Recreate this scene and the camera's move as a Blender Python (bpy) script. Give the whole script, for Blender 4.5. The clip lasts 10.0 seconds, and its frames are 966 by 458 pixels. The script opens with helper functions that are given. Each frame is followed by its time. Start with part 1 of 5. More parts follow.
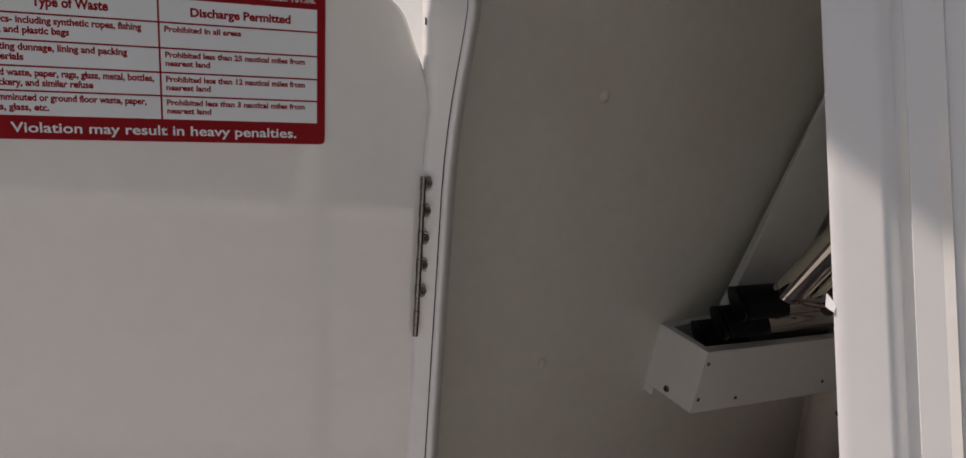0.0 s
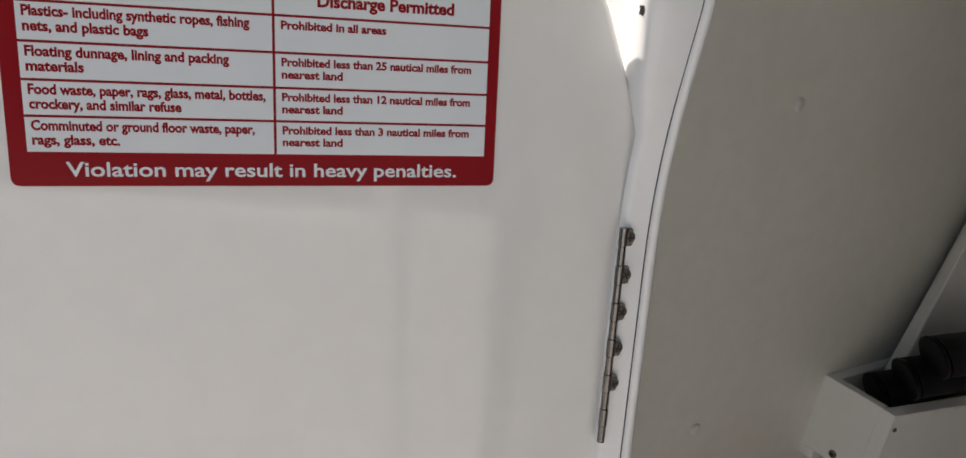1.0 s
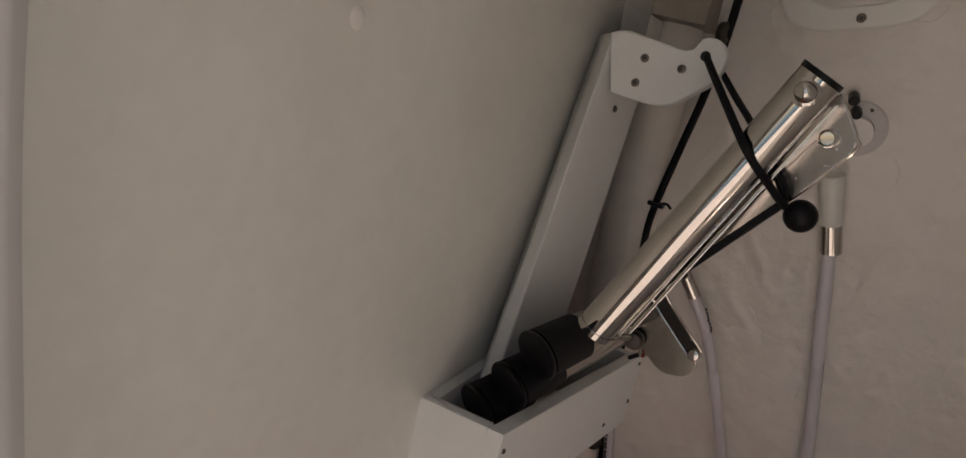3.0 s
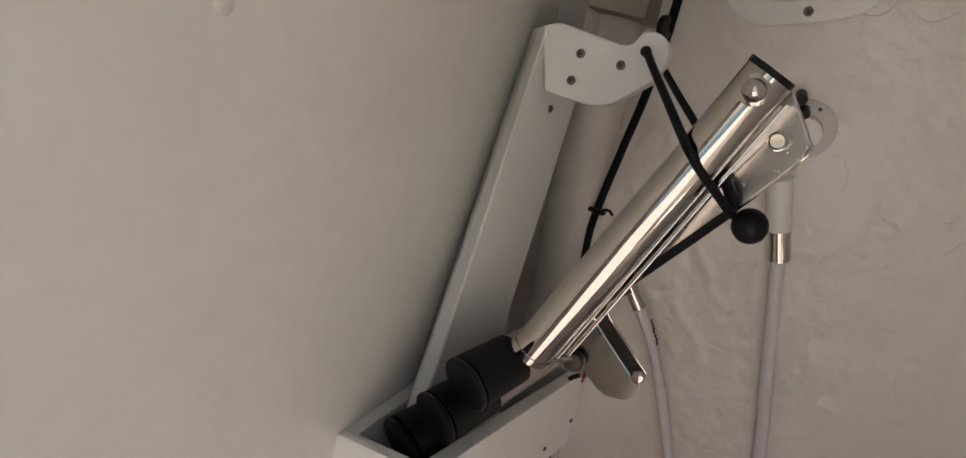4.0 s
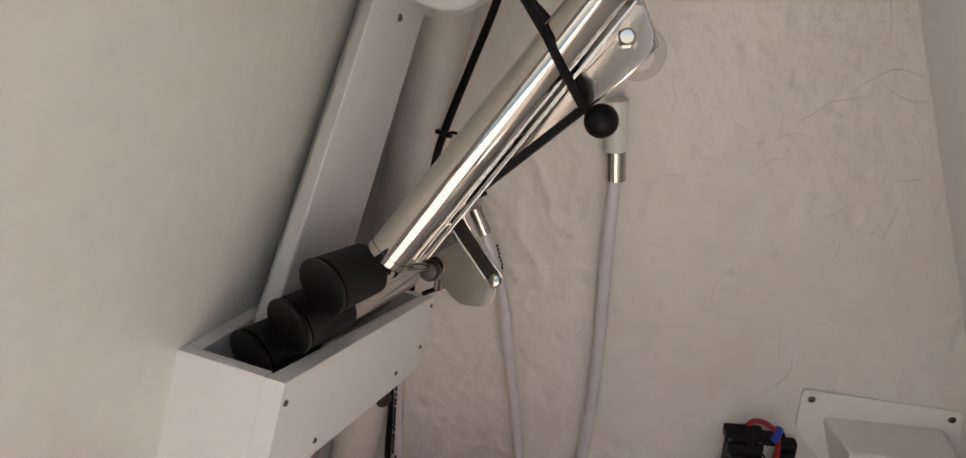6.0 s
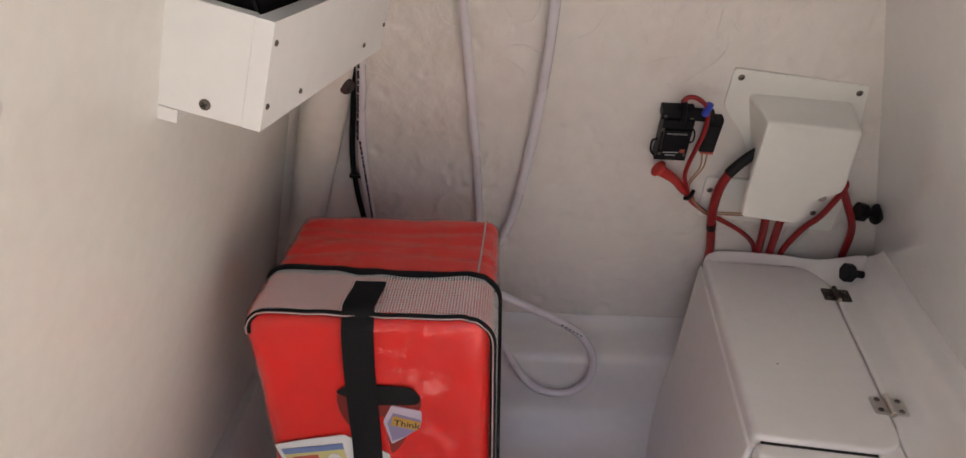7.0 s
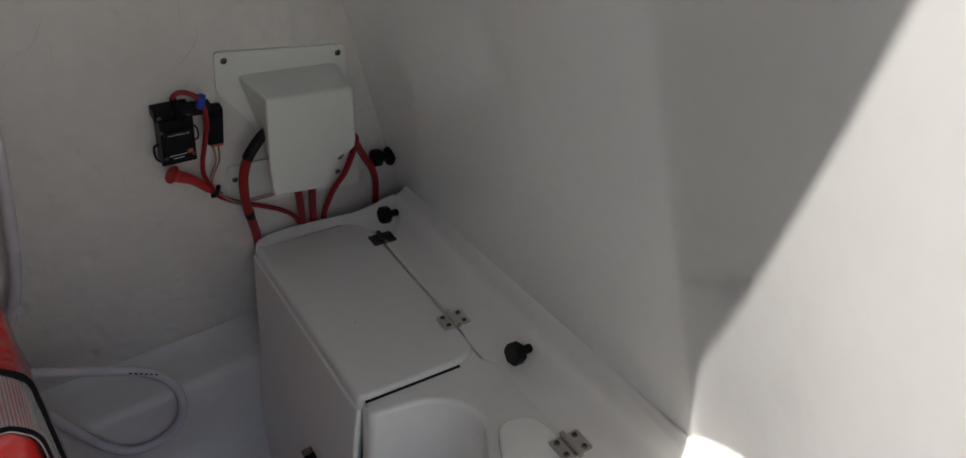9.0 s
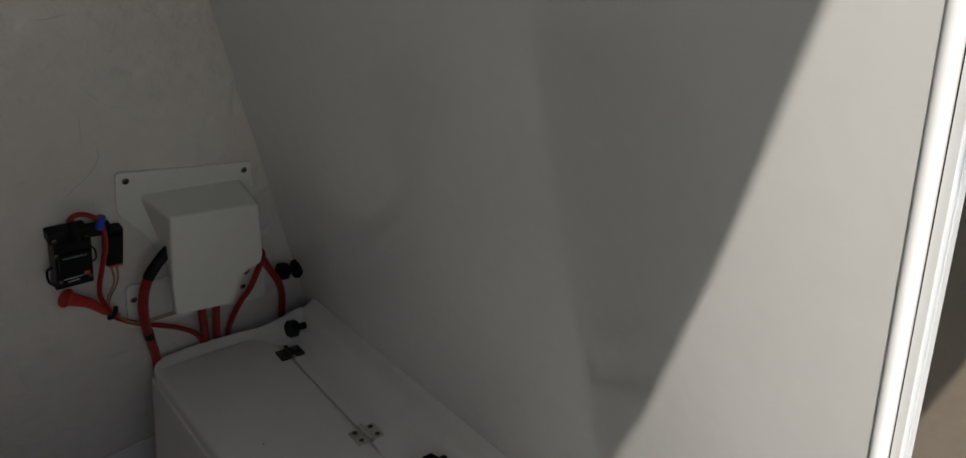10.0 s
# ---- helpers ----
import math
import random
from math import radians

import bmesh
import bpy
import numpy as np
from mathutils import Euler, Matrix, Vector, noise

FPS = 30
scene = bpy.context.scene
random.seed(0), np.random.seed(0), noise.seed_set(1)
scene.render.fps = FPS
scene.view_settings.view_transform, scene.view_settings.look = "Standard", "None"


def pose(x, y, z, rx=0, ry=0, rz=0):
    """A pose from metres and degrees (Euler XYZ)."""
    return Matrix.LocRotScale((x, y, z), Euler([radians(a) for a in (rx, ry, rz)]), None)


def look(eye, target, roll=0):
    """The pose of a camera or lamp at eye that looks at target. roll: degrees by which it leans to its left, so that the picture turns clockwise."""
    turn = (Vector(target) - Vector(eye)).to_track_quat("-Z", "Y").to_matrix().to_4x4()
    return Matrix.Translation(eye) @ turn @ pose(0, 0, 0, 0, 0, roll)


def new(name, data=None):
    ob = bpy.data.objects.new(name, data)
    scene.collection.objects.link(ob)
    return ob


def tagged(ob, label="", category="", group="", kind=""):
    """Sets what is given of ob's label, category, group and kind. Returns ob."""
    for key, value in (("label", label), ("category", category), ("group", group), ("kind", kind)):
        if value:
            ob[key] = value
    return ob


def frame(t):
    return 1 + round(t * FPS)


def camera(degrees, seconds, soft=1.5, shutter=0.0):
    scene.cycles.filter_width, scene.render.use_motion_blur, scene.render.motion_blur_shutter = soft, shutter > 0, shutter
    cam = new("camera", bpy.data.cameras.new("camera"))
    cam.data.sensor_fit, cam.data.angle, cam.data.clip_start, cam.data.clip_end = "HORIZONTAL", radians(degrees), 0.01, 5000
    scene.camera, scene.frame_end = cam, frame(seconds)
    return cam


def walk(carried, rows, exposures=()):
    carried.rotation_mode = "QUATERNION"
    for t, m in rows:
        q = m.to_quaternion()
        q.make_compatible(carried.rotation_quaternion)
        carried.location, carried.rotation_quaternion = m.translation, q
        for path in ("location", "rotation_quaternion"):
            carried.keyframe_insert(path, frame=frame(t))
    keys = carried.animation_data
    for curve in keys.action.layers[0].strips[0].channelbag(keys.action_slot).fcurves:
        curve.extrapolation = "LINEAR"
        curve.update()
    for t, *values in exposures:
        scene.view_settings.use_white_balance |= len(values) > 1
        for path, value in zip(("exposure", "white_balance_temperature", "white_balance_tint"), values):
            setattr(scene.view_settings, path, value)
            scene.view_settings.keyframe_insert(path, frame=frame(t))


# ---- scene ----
cam = camera(67.5, 10.0)
PATH = [
    (0, (0.359, -0.216, 1.114), (-1.287, 0.901, 0.909), 0.2),
    (0.5, (0.289, -0.201, 1.138), (-1.380, 0.880, 0.924), 0.2),
    (1, (0.180, -0.212, 1.141), (-1.521, 0.814, 0.909), 0.2),
    (1.5, (0.098, -0.166, 1.132), (-1.328, 1.218, 0.907), -0.4),
    (2, (0.032, -0.123, 1.110), (-1.197, 1.441, 0.902), -1.0),
    (2.5, (0.035, -0.076, 1.119), (-0.989, 1.627, 0.896), -1.0),
    (3, (0.036, -0.011, 1.105), (-0.845, 1.771, 0.880), -1.2),
    (4.5, (0.023, 0.071, 1.111), (-0.681, 1.928, 0.874), -1.6),
    (5, (0.020, 0.090, 1.114), (-0.607, 1.976, 0.883), -1.5),
    (5.2, (0.025, 0.095, 1.122), (-0.567, 1.992, 0.902), -1.5),
    (6.3, (-0.010, 0.020, 1.016), (-0.194, 1.974, 0.633), -0.3),
    (6.5, (-0.014, -0.002, 1.006), (-0.162, 1.912, 0.445), -0.3),
    (7, (-0.022, -0.025, 0.990), (-0.115, 1.735, 0.044), 0.1),
    (7.5, (-0.013, -0.043, 0.989), (-0.082, 1.678, -0.028), -0.2),
    (8, (-0.006, -0.004, 0.991), (0.226, 1.689, -0.048), -0.7),
    (8.5, (0.005, 0.005, 0.997), (0.741, 1.553, -0.033), -0.4),
    (9, (0.006, 0.008, 0.996), (1.016, 1.402, -0.024), -0.7),
    (9.5, (0.001, 0.004, 1.003), (1.134, 1.275, -0.046), 0.7),
    (10, (-0.008, 0.000, 1.019), (1.281, 1.319, 0.245), 1.0),
]
EXPOSURES = [
    (0, -0.20, 7700, 23),
    (0.5, 0.07, 7900, 25),
    (1, 0.57, 7450, 19),
    (1.5, 0.51, 7400, 17),
    (2, 0.50, 7350, 18),
    (2.5, 0.52, 7650, 19),
    (3, 1.04, 8150, 27),
    (4.5, 1.68, 7800, 24),
    (5.2, 1.87, 7800, 24),
    (6.4, 2.05, 7850, 25),
    (7, 2.29, 7950, 26),
    (8.3, 2.23, 7950, 26),
    (8.6, 2.16, 7200, 20),
    (9, 1.18, 6900, 15),
    (9.5, 0.56, 6950, 14),
    (10, 0.46, 7050, 13),
]
walk(cam, [(t, look(eye, target, roll)) for t, eye, target, roll in PATH], EXPOSURES)

# ---- daylight: high sun from over the open door, sky all round ----
SUN_WAY = Vector((1.0, 0.46, -1.6)).normalized()
world = bpy.data.worlds.new("daylight")
scene.world = world
world.use_nodes = True
wt = world.node_tree
sky = wt.nodes.new("ShaderNodeTexSky")
sky.sky_type = "NISHITA"
sky.sun_disc = False
sky.sun_elevation = math.asin(-SUN_WAY.z)
sky.sun_rotation = math.atan2(-SUN_WAY.x, -SUN_WAY.y)
wt.links.new(sky.outputs[0], wt.nodes["Background"].inputs[0])
wt.nodes["Background"].inputs[1].default_value = 0.066
sun_data = bpy.data.lights.new("sun", "SUN")
sun_data.energy, sun_data.angle, sun_data.color = 5.0, radians(0.35), (1.0, 1.0, 0.985)
sun = new("sun", sun_data)
sun.matrix_world = look((-3, -1, 6), Vector((-3, -1, 6)) + SUN_WAY)


# ---- materials ----
def material(name, color, rough=0.5, metal=0.0, spread=0.06, grain=60.0, stain=4.0, bump=0.0, bump_size=120.0,
             coat=0.0, spec=0.5, stain_color=None, stain_amount=0.0, rough_spread=0.08, deep=0.002):
    m = bpy.data.materials.new(name)
    m.use_nodes = True
    t = m.node_tree
    b = t.nodes["Principled BSDF"]
    co = t.nodes.new("ShaderNodeTexCoord")
    fine, wide = t.nodes.new("ShaderNodeTexNoise"), t.nodes.new("ShaderNodeTexNoise")
    fine.inputs["Scale"].default_value, fine.inputs["Detail"].default_value = grain, 5
    wide.inputs["Scale"].default_value, wide.inputs["Detail"].default_value = stain, 4
    for n in (fine, wide):
        t.links.new(co.outputs["Object"], n.inputs["Vector"])
    add = t.nodes.new("ShaderNodeMath")
    add.operation = "ADD"
    t.links.new(fine.outputs[0], add.inputs[0])
    t.links.new(wide.outputs[0], add.inputs[1])
    span = t.nodes.new("ShaderNodeMapRange")
    span.inputs[1].default_value, span.inputs[2].default_value = 0.6, 1.4
    span.inputs[3].default_value, span.inputs[4].default_value = 1 - spread, 1 + spread
    t.links.new(add.outputs[0], span.inputs[0])
    tint = t.nodes.new("ShaderNodeMix")
    tint.data_type, tint.blend_type = "RGBA", "MULTIPLY"
    tint.inputs["Factor"].default_value = 1.0
    tint.inputs["A"].default_value = (*color, 1)
    t.links.new(span.outputs[0], tint.inputs["B"])
    out = tint.outputs["Result"]
    if stain_color:
        blot = t.nodes.new("ShaderNodeTexNoise")
        blot.inputs["Scale"].default_value, blot.inputs["Detail"].default_value = 7.0, 3
        t.links.new(co.outputs["Object"], blot.inputs["Vector"])
        ramp = t.nodes.new("ShaderNodeMapRange")
        ramp.inputs[1].default_value, ramp.inputs[2].default_value = 0.52, 0.72
        ramp.inputs[3].default_value, ramp.inputs[4].default_value = 0.0, stain_amount
        t.links.new(blot.outputs[0], ramp.inputs[0])
        mix = t.nodes.new("ShaderNodeMix")
        mix.data_type = "RGBA"
        mix.inputs["B"].default_value = (*stain_color, 1)
        t.links.new(ramp.outputs[0], mix.inputs["Factor"])
        t.links.new(out, mix.inputs["A"])
        out = mix.outputs["Result"]
    t.links.new(out, b.inputs["Base Color"])
    rr = t.nodes.new("ShaderNodeMapRange")
    rr.inputs[3].default_value, rr.inputs[4].default_value = max(0.02, rough - rough_spread), min(1, rough + rough_spread)
    t.links.new(wide.outputs[0], rr.inputs[0])
    t.links.new(rr.outputs[0], b.inputs["Roughness"])
    b.inputs["Metallic"].default_value = metal
    b.inputs["Specular IOR Level"].default_value = spec
    b.inputs["Coat Weight"].default_value = coat
    b.inputs["Coat Roughness"].default_value = 0.08
    if bump:
        hn, bp = t.nodes.new("ShaderNodeTexNoise"), t.nodes.new("ShaderNodeBump")
        hn.inputs["Scale"].default_value, hn.inputs["Detail"].default_value = bump_size, 9
        t.links.new(co.outputs["Object"], hn.inputs["Vector"])
        bp.inputs["Strength"].default_value, bp.inputs["Distance"].default_value = bump, deep
        t.links.new(hn.outputs[0], bp.inputs["Height"])
        t.links.new(bp.outputs[0], b.inputs["Normal"])
    return m


GEL = material("gelcoat_white", (0.80, 0.815, 0.81), 0.26, bump=0.05, bump_size=30, spread=0.03, rough_spread=0.06)
DOOR = material("gelcoat_door", (0.79, 0.785, 0.75), 0.07, bump=0.05, bump_size=7, spread=0.03, rough_spread=0.05)
WALL = material("gelcoat_flat", (0.740, 0.742, 0.680), 0.36, bump=0.08, bump_size=40, spread=0.05,
                stain_color=(0.65, 0.58, 0.50), stain_amount=0.25)
SIDE = material("gelcoat_glossy_side", (0.79, 0.795, 0.77), 0.016, spread=0.03, rough_spread=0.006, spec=1.0)
HULL = material("gelcoat_rough", (0.745, 0.705, 0.645), 0.20, bump=0.9, bump_size=38, deep=0.005, spread=0.05, stain=6, grain=35,
                stain_color=(0.65, 0.56, 0.48), stain_amount=0.30)
STRAND = material("gelcoat_over_fibre", (0.72, 0.68, 0.61), 0.22, spread=0.15, grain=200)
TABBING = material("tabbing_resin", (0.745, 0.70, 0.635), 0.38, bump=0.5, bump_size=30, deep=0.006, spread=0.10, stain=7, grain=35,
                   stain_color=(0.55, 0.47, 0.37), stain_amount=0.3)
# dark tone for the shade of the upper corner pocket
POCKETDARK = material("dark_pocket_shade", (0.25, 0.215, 0.165), 0.45, bump=0.4, bump_size=60, spread=0.15)
LINER = material("gelcoat_liner", (0.68, 0.650, 0.615), 0.2, bump=0.05, bump_size=30, spread=0.04)
BENCH = material("gelcoat_bench", (0.83, 0.812, 0.775), 0.13, bump=0.03, bump_size=14, spread=0.03, rough_spread=0.06)
HDPE = material("white_plastic_board", (0.785, 0.792, 0.757), 0.42, bump=0.12, bump_size=250, spread=0.03)
PLAS = material("white_moulded_plastic", (0.77, 0.77, 0.705), 0.35, bump=0.1, bump_size=300, spread=0.03)
STEEL = material("polished_stainless", (0.60, 0.565, 0.515), 0.085, 1.0, spread=0.08, grain=90, bump=0.02, bump_size=60, rough_spread=0.06)
BRUSH = material("brushed_stainless", (0.62, 0.59, 0.55), 0.28, 1.0, spread=0.10, grain=160, bump=0.06, bump_size=260)
# dim copy of the stainless, with shade put into its base colour
DARKSTEEL = material("shaded_screw_steel", (0.11, 0.10, 0.09), 0.45, 0.9, spread=0.15, grain=300)
HINGE = material("worn_hinge_steel", (0.17, 0.16, 0.15), 0.22, 1.0, spread=0.2, grain=220, bump=0.05, bump_size=200, rough_spread=0.1)
CLAMP = material("dull_clamp_steel", (0.40, 0.37, 0.32), 0.22, 1.0, spread=0.15, grain=120, bump=0.05, bump_size=90)
HEAD = material("screw_head_steel", (0.17, 0.155, 0.13), 0.38, 0.9, spread=0.2, grain=300)
SLOT = material("screw_slot", (0.012, 0.011, 0.010), 0.7, spread=0.2)
RUBBER = material("black_rubber", (0.008, 0.008, 0.009), 0.6, bump=0.35, bump_size=500, spread=0.2, grain=200, spec=0.2)
BLACK = material("black_plastic", (0.008, 0.008, 0.009), 0.38, bump=0.15, bump_size=300, spread=0.2, spec=0.18)
CORD = material("black_cord", (0.007, 0.007, 0.008), 0.7, bump=0.5, bump_size=700, spread=0.25, grain=400, spec=0.2)
STRAP = material("black_webbing", (0.008, 0.008, 0.009), 0.75, bump=0.6, bump_size=500, spread=0.25, grain=300, spec=0.2)
RED = material("red_cable_sheath", (0.30, 0.011, 0.012), 0.42, bump=0.08, bump_size=120, spread=0.15)
BOOT = material("red_rubber_boot", (0.50, 0.030, 0.024), 0.5, bump=0.1, bump_size=90, spread=0.12)
BLUE = material("blue_crimp", (0.02, 0.06, 0.42), 0.35, spread=0.1)
NAVY = material("navy_cloth", (0.012, 0.022, 0.135), 0.7, bump=0.4, bump_size=400, spread=0.2, grain=150)
WIRE = material("tan_wire", (0.36, 0.20, 0.12), 0.5, spread=0.15)
HOSE = material("milky_hose", (0.66, 0.62, 0.64), 0.28, spread=0.06, grain=40, coat=0.3)
INK = material("black_print", (0.02, 0.02, 0.022), 0.6, spread=0.15)
PRED = material("placard_red", (0.27, 0.004, 0.008), 0.30, spread=0.08, grain=30, spec=0.16)
PWHITE = material("placard_white", (0.72, 0.76, 0.78), 0.28, spread=0.03, coat=0.25)
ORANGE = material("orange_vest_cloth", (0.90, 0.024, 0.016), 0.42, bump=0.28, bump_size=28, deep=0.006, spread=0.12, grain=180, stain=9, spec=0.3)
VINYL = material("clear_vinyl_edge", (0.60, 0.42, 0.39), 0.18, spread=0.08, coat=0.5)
# darker copy of the orange, for the shade inside the jacket's opening
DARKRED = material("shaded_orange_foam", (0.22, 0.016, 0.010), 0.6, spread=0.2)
PAPER = material("printed_paper", (0.72, 0.72, 0.70), 0.6, spread=0.04)
YELLOW = material("paper_yellow", (0.62, 0.56, 0.24), 0.6, spread=0.05)
PBLUE = material("paper_blue", (0.16, 0.24, 0.46), 0.6, spread=0.08)
TAG = material("tag_pale", (0.50, 0.42, 0.50), 0.5, spread=0.06)
LILAC = material("tag_lilac", (0.26, 0.22, 0.36), 0.5, spread=0.08)
AMBER = material("tag_amber", (0.55, 0.30, 0.05), 0.5, spread=0.05)
PRINTRED = material("paper_red_print", (0.55, 0.10, 0.06), 0.6, spread=0.1)
CAP = material("white_screw_cap", (0.70, 0.68, 0.63), 0.3, spread=0.03)
WATER = material("sea_water", (0.02, 0.06, 0.08), 0.12, bump=0.6, bump_size=3, spread=0.2, grain=2, stain=0.3)
# dark brown base colour that stands in for shade on the boat side
SHADEBROWN = material("brown_shade_tone", (0.115, 0.095, 0.072), 0.5, bump=0.2, bump_size=60, spread=0.12)
DECK = material("deck_nonskid", (0.34, 0.333, 0.32), 0.6, bump=0.5, bump_size=300, spread=0.06)


def mesh_material():
    """White vinyl-coated netting: a fine square grid of threads, open between."""
    m = material("white_netting", (0.80, 0.76, 0.74), 0.45, spread=0.06, bump=0.2, bump_size=400)
    t = m.node_tree
    b = t.nodes["Principled BSDF"]
    uvn, sep = t.nodes.new("ShaderNodeUVMap"), t.nodes.new("ShaderNodeSeparateXYZ")
    t.links.new(uvn.outputs[0], sep.inputs[0])
    lows = []
    for k in (0, 1):
        mul, fr, lt = (t.nodes.new("ShaderNodeMath") for _ in range(3))
        mul.operation, fr.operation, lt.operation = "MULTIPLY", "FRACT", "GREATER_THAN"
        mul.inputs[1].default_value, lt.inputs[1].default_value = 310.0, 0.36
        t.links.new(sep.outputs[k], mul.inputs[0])
        t.links.new(mul.outputs[0], fr.inputs[0])
        t.links.new(fr.outputs[0], lt.inputs[0])
        lows.append(lt.outputs[0])
    hole = t.nodes.new("ShaderNodeMath")
    hole.operation = "MULTIPLY"
    t.links.new(lows[0], hole.inputs[0])
    t.links.new(lows[1], hole.inputs[1])
    clear, mix = t.nodes.new("ShaderNodeBsdfTransparent"), t.nodes.new("ShaderNodeMixShader")
    t.links.new(hole.outputs[0], mix.inputs[0])
    t.links.new(b.outputs[0], mix.inputs[1])
    t.links.new(clear.outputs[0], mix.inputs[2])
    t.links.new(mix.outputs[0], t.nodes["Material Output"].inputs["Surface"])
    return m


NET = mesh_material()


def clear_film(name, ior, rough):
    """Clear film: see-through and faintly milky, with gloss that grows towards grazing."""
    m = bpy.data.materials.new(name)
    m.use_nodes = True
    t = m.node_tree
    t.nodes.remove(t.nodes["Principled BSDF"])
    fres, clear, gloss, mix = (t.nodes.new(k) for k in ("ShaderNodeMath", "ShaderNodeBsdfTransparent", "ShaderNodeBsdfGlossy", "ShaderNodeMixShader"))
    facing, steep = t.nodes.new("ShaderNodeLayerWeight"), t.nodes.new("ShaderNodeMath")
    facing.inputs["Blend"].default_value = 0.5
    steep.operation, fres.operation = "POWER", "MULTIPLY_ADD"
    steep.inputs[1].default_value = 5.0
    straight = ((ior - 1) / (ior + 1)) ** 2
    fres.inputs[1].default_value, fres.inputs[2].default_value = 1 - straight, straight
    t.links.new(facing.outputs["Facing"], steep.inputs[0])
    t.links.new(steep.outputs[0], fres.inputs[0])
    clear.inputs["Color"].default_value = (0.97, 0.95, 0.95, 1)
    gloss.inputs["Roughness"].default_value = rough
    coord, crinkle, relief_ = t.nodes.new("ShaderNodeTexCoord"), t.nodes.new("ShaderNodeTexNoise"), t.nodes.new("ShaderNodeBump")
    crinkle.inputs["Scale"].default_value, crinkle.inputs["Detail"].default_value, crinkle.inputs["Distortion"].default_value = 16.0, 3.0, 1.6
    relief_.inputs["Strength"].default_value, relief_.inputs["Distance"].default_value = 0.7, 0.012
    t.links.new(coord.outputs["Object"], crinkle.inputs["Vector"])
    t.links.new(crinkle.outputs["Fac"], relief_.inputs["Height"])
    t.links.new(relief_.outputs[0], gloss.inputs["Normal"])
    t.links.new(relief_.outputs[0], facing.inputs["Normal"])
    t.links.new(fres.outputs[0], mix.inputs[0])
    t.links.new(clear.outputs[0], mix.inputs[1])
    t.links.new(gloss.outputs[0], mix.inputs[2])
    milk, haze = t.nodes.new("ShaderNodeBsdfDiffuse"), t.nodes.new("ShaderNodeMixShader")
    milk.inputs["Color"].default_value = (0.88, 0.84, 0.82, 1)
    haze.inputs[0].default_value = 0.012
    t.links.new(mix.outputs[0], haze.inputs[1])
    t.links.new(milk.outputs[0], haze.inputs[2])
    t.links.new(haze.outputs[0], t.nodes["Material Output"].inputs["Surface"])
    return m


FILM = clear_film("clear_vinyl_film", 1.55, 0.06)


# ---- building helpers ----
def link(name, bm, mats, parent=None, label="", angle=40.0):
    bm.normal_update()
    for f in bm.faces:
        f.smooth = True
    for e in bm.edges:
        if len(e.link_faces) == 2 and e.calc_face_angle(0) > radians(angle):
            e.smooth = False
    me = bpy.data.meshes.new(name)
    bm.to_mesh(me)
    bm.free()
    for m in mats if isinstance(mats, (list, tuple)) else [mats]:
        me.materials.append(m)
    ob = place(name, me, parent, label)
    even = ob.modifiers.new("even_shading", "WEIGHTED_NORMAL")
    even.keep_sharp = True
    return ob


def place(name, me, parent=None, label="", m=None):
    ob = new(name, me)
    if m is not None:
        ob.matrix_world = m
    if parent is not None:
        ob.parent = parent
        ob.matrix_parent_inverse = parent.matrix_basis.inverted()
    if label:
        tagged(ob, label)
    return ob


part = link


def thing(name, at, label, category, group="", kind=""):
    ob = new(name)
    ob.empty_display_size = 0.05
    ob.matrix_world = Matrix.Translation(at)
    return tagged(ob, label, category, group, kind)


def frame_of(origin, x, y):
    """A matrix with the given origin, x axis, and y axis made square to it."""
    x = Vector(x).normalized()
    z = x.cross(Vector(y)).normalized()
    y = z.cross(x)
    return Matrix(((x.x, y.x, z.x, origin[0]), (x.y, y.y, z.y, origin[1]), (x.z, y.z, z.z, origin[2]), (0, 0, 0, 1)))


def rbox(size, bevel=0.002, m=None, segs=2, bm=None):
    one = bmesh.new()
    bmesh.ops.create_cube(one, size=1)
    for v in one.verts:
        v.co = Vector((v.co.x * size[0], v.co.y * size[1], v.co.z * size[2]))
    if bevel:
        bmesh.ops.bevel(one, geom=one.edges[:], offset=bevel, segments=segs, profile=0.6, affect="EDGES")
    return merge(one, m, bm)


def merge(one, m=None, bm=None, mat=None):
    if m is not None:
        bmesh.ops.transform(one, matrix=m, verts=one.verts)
    if mat is not None:
        for f in one.faces:
            f.material_index = mat
    if bm is None:
        return one
    me = bpy.data.meshes.new("scratch")
    one.to_mesh(me)
    one.free()
    bm.from_mesh(me)
    bpy.data.meshes.remove(me)
    return bm


def prism(poly, depth, bevel=0.0, m=None, segs=2, bm=None, sides=False):
    """A flat polygon in x, y drawn out to z = depth; bevel rounds the rims (and with sides the uprights)."""
    one = bmesh.new()
    low = [one.verts.new((x, y, 0)) for x, y in poly]
    high = [one.verts.new((x, y, depth)) for x, y in poly]
    n = len(poly)
    one.faces.new(low[::-1])
    one.faces.new(high)
    for i in range(n):
        one.faces.new((low[i], low[(i + 1) % n], high[(i + 1) % n], high[i]))
    bmesh.ops.recalc_face_normals(one, faces=one.faces)
    if bevel:
        rims = [e for e in one.edges if sides or abs(e.verts[0].co.z - e.verts[1].co.z) < 1e-6]
        bmesh.ops.bevel(one, geom=rims, offset=bevel, segments=segs, profile=0.6, affect="EDGES")
    return merge(one, m, bm)


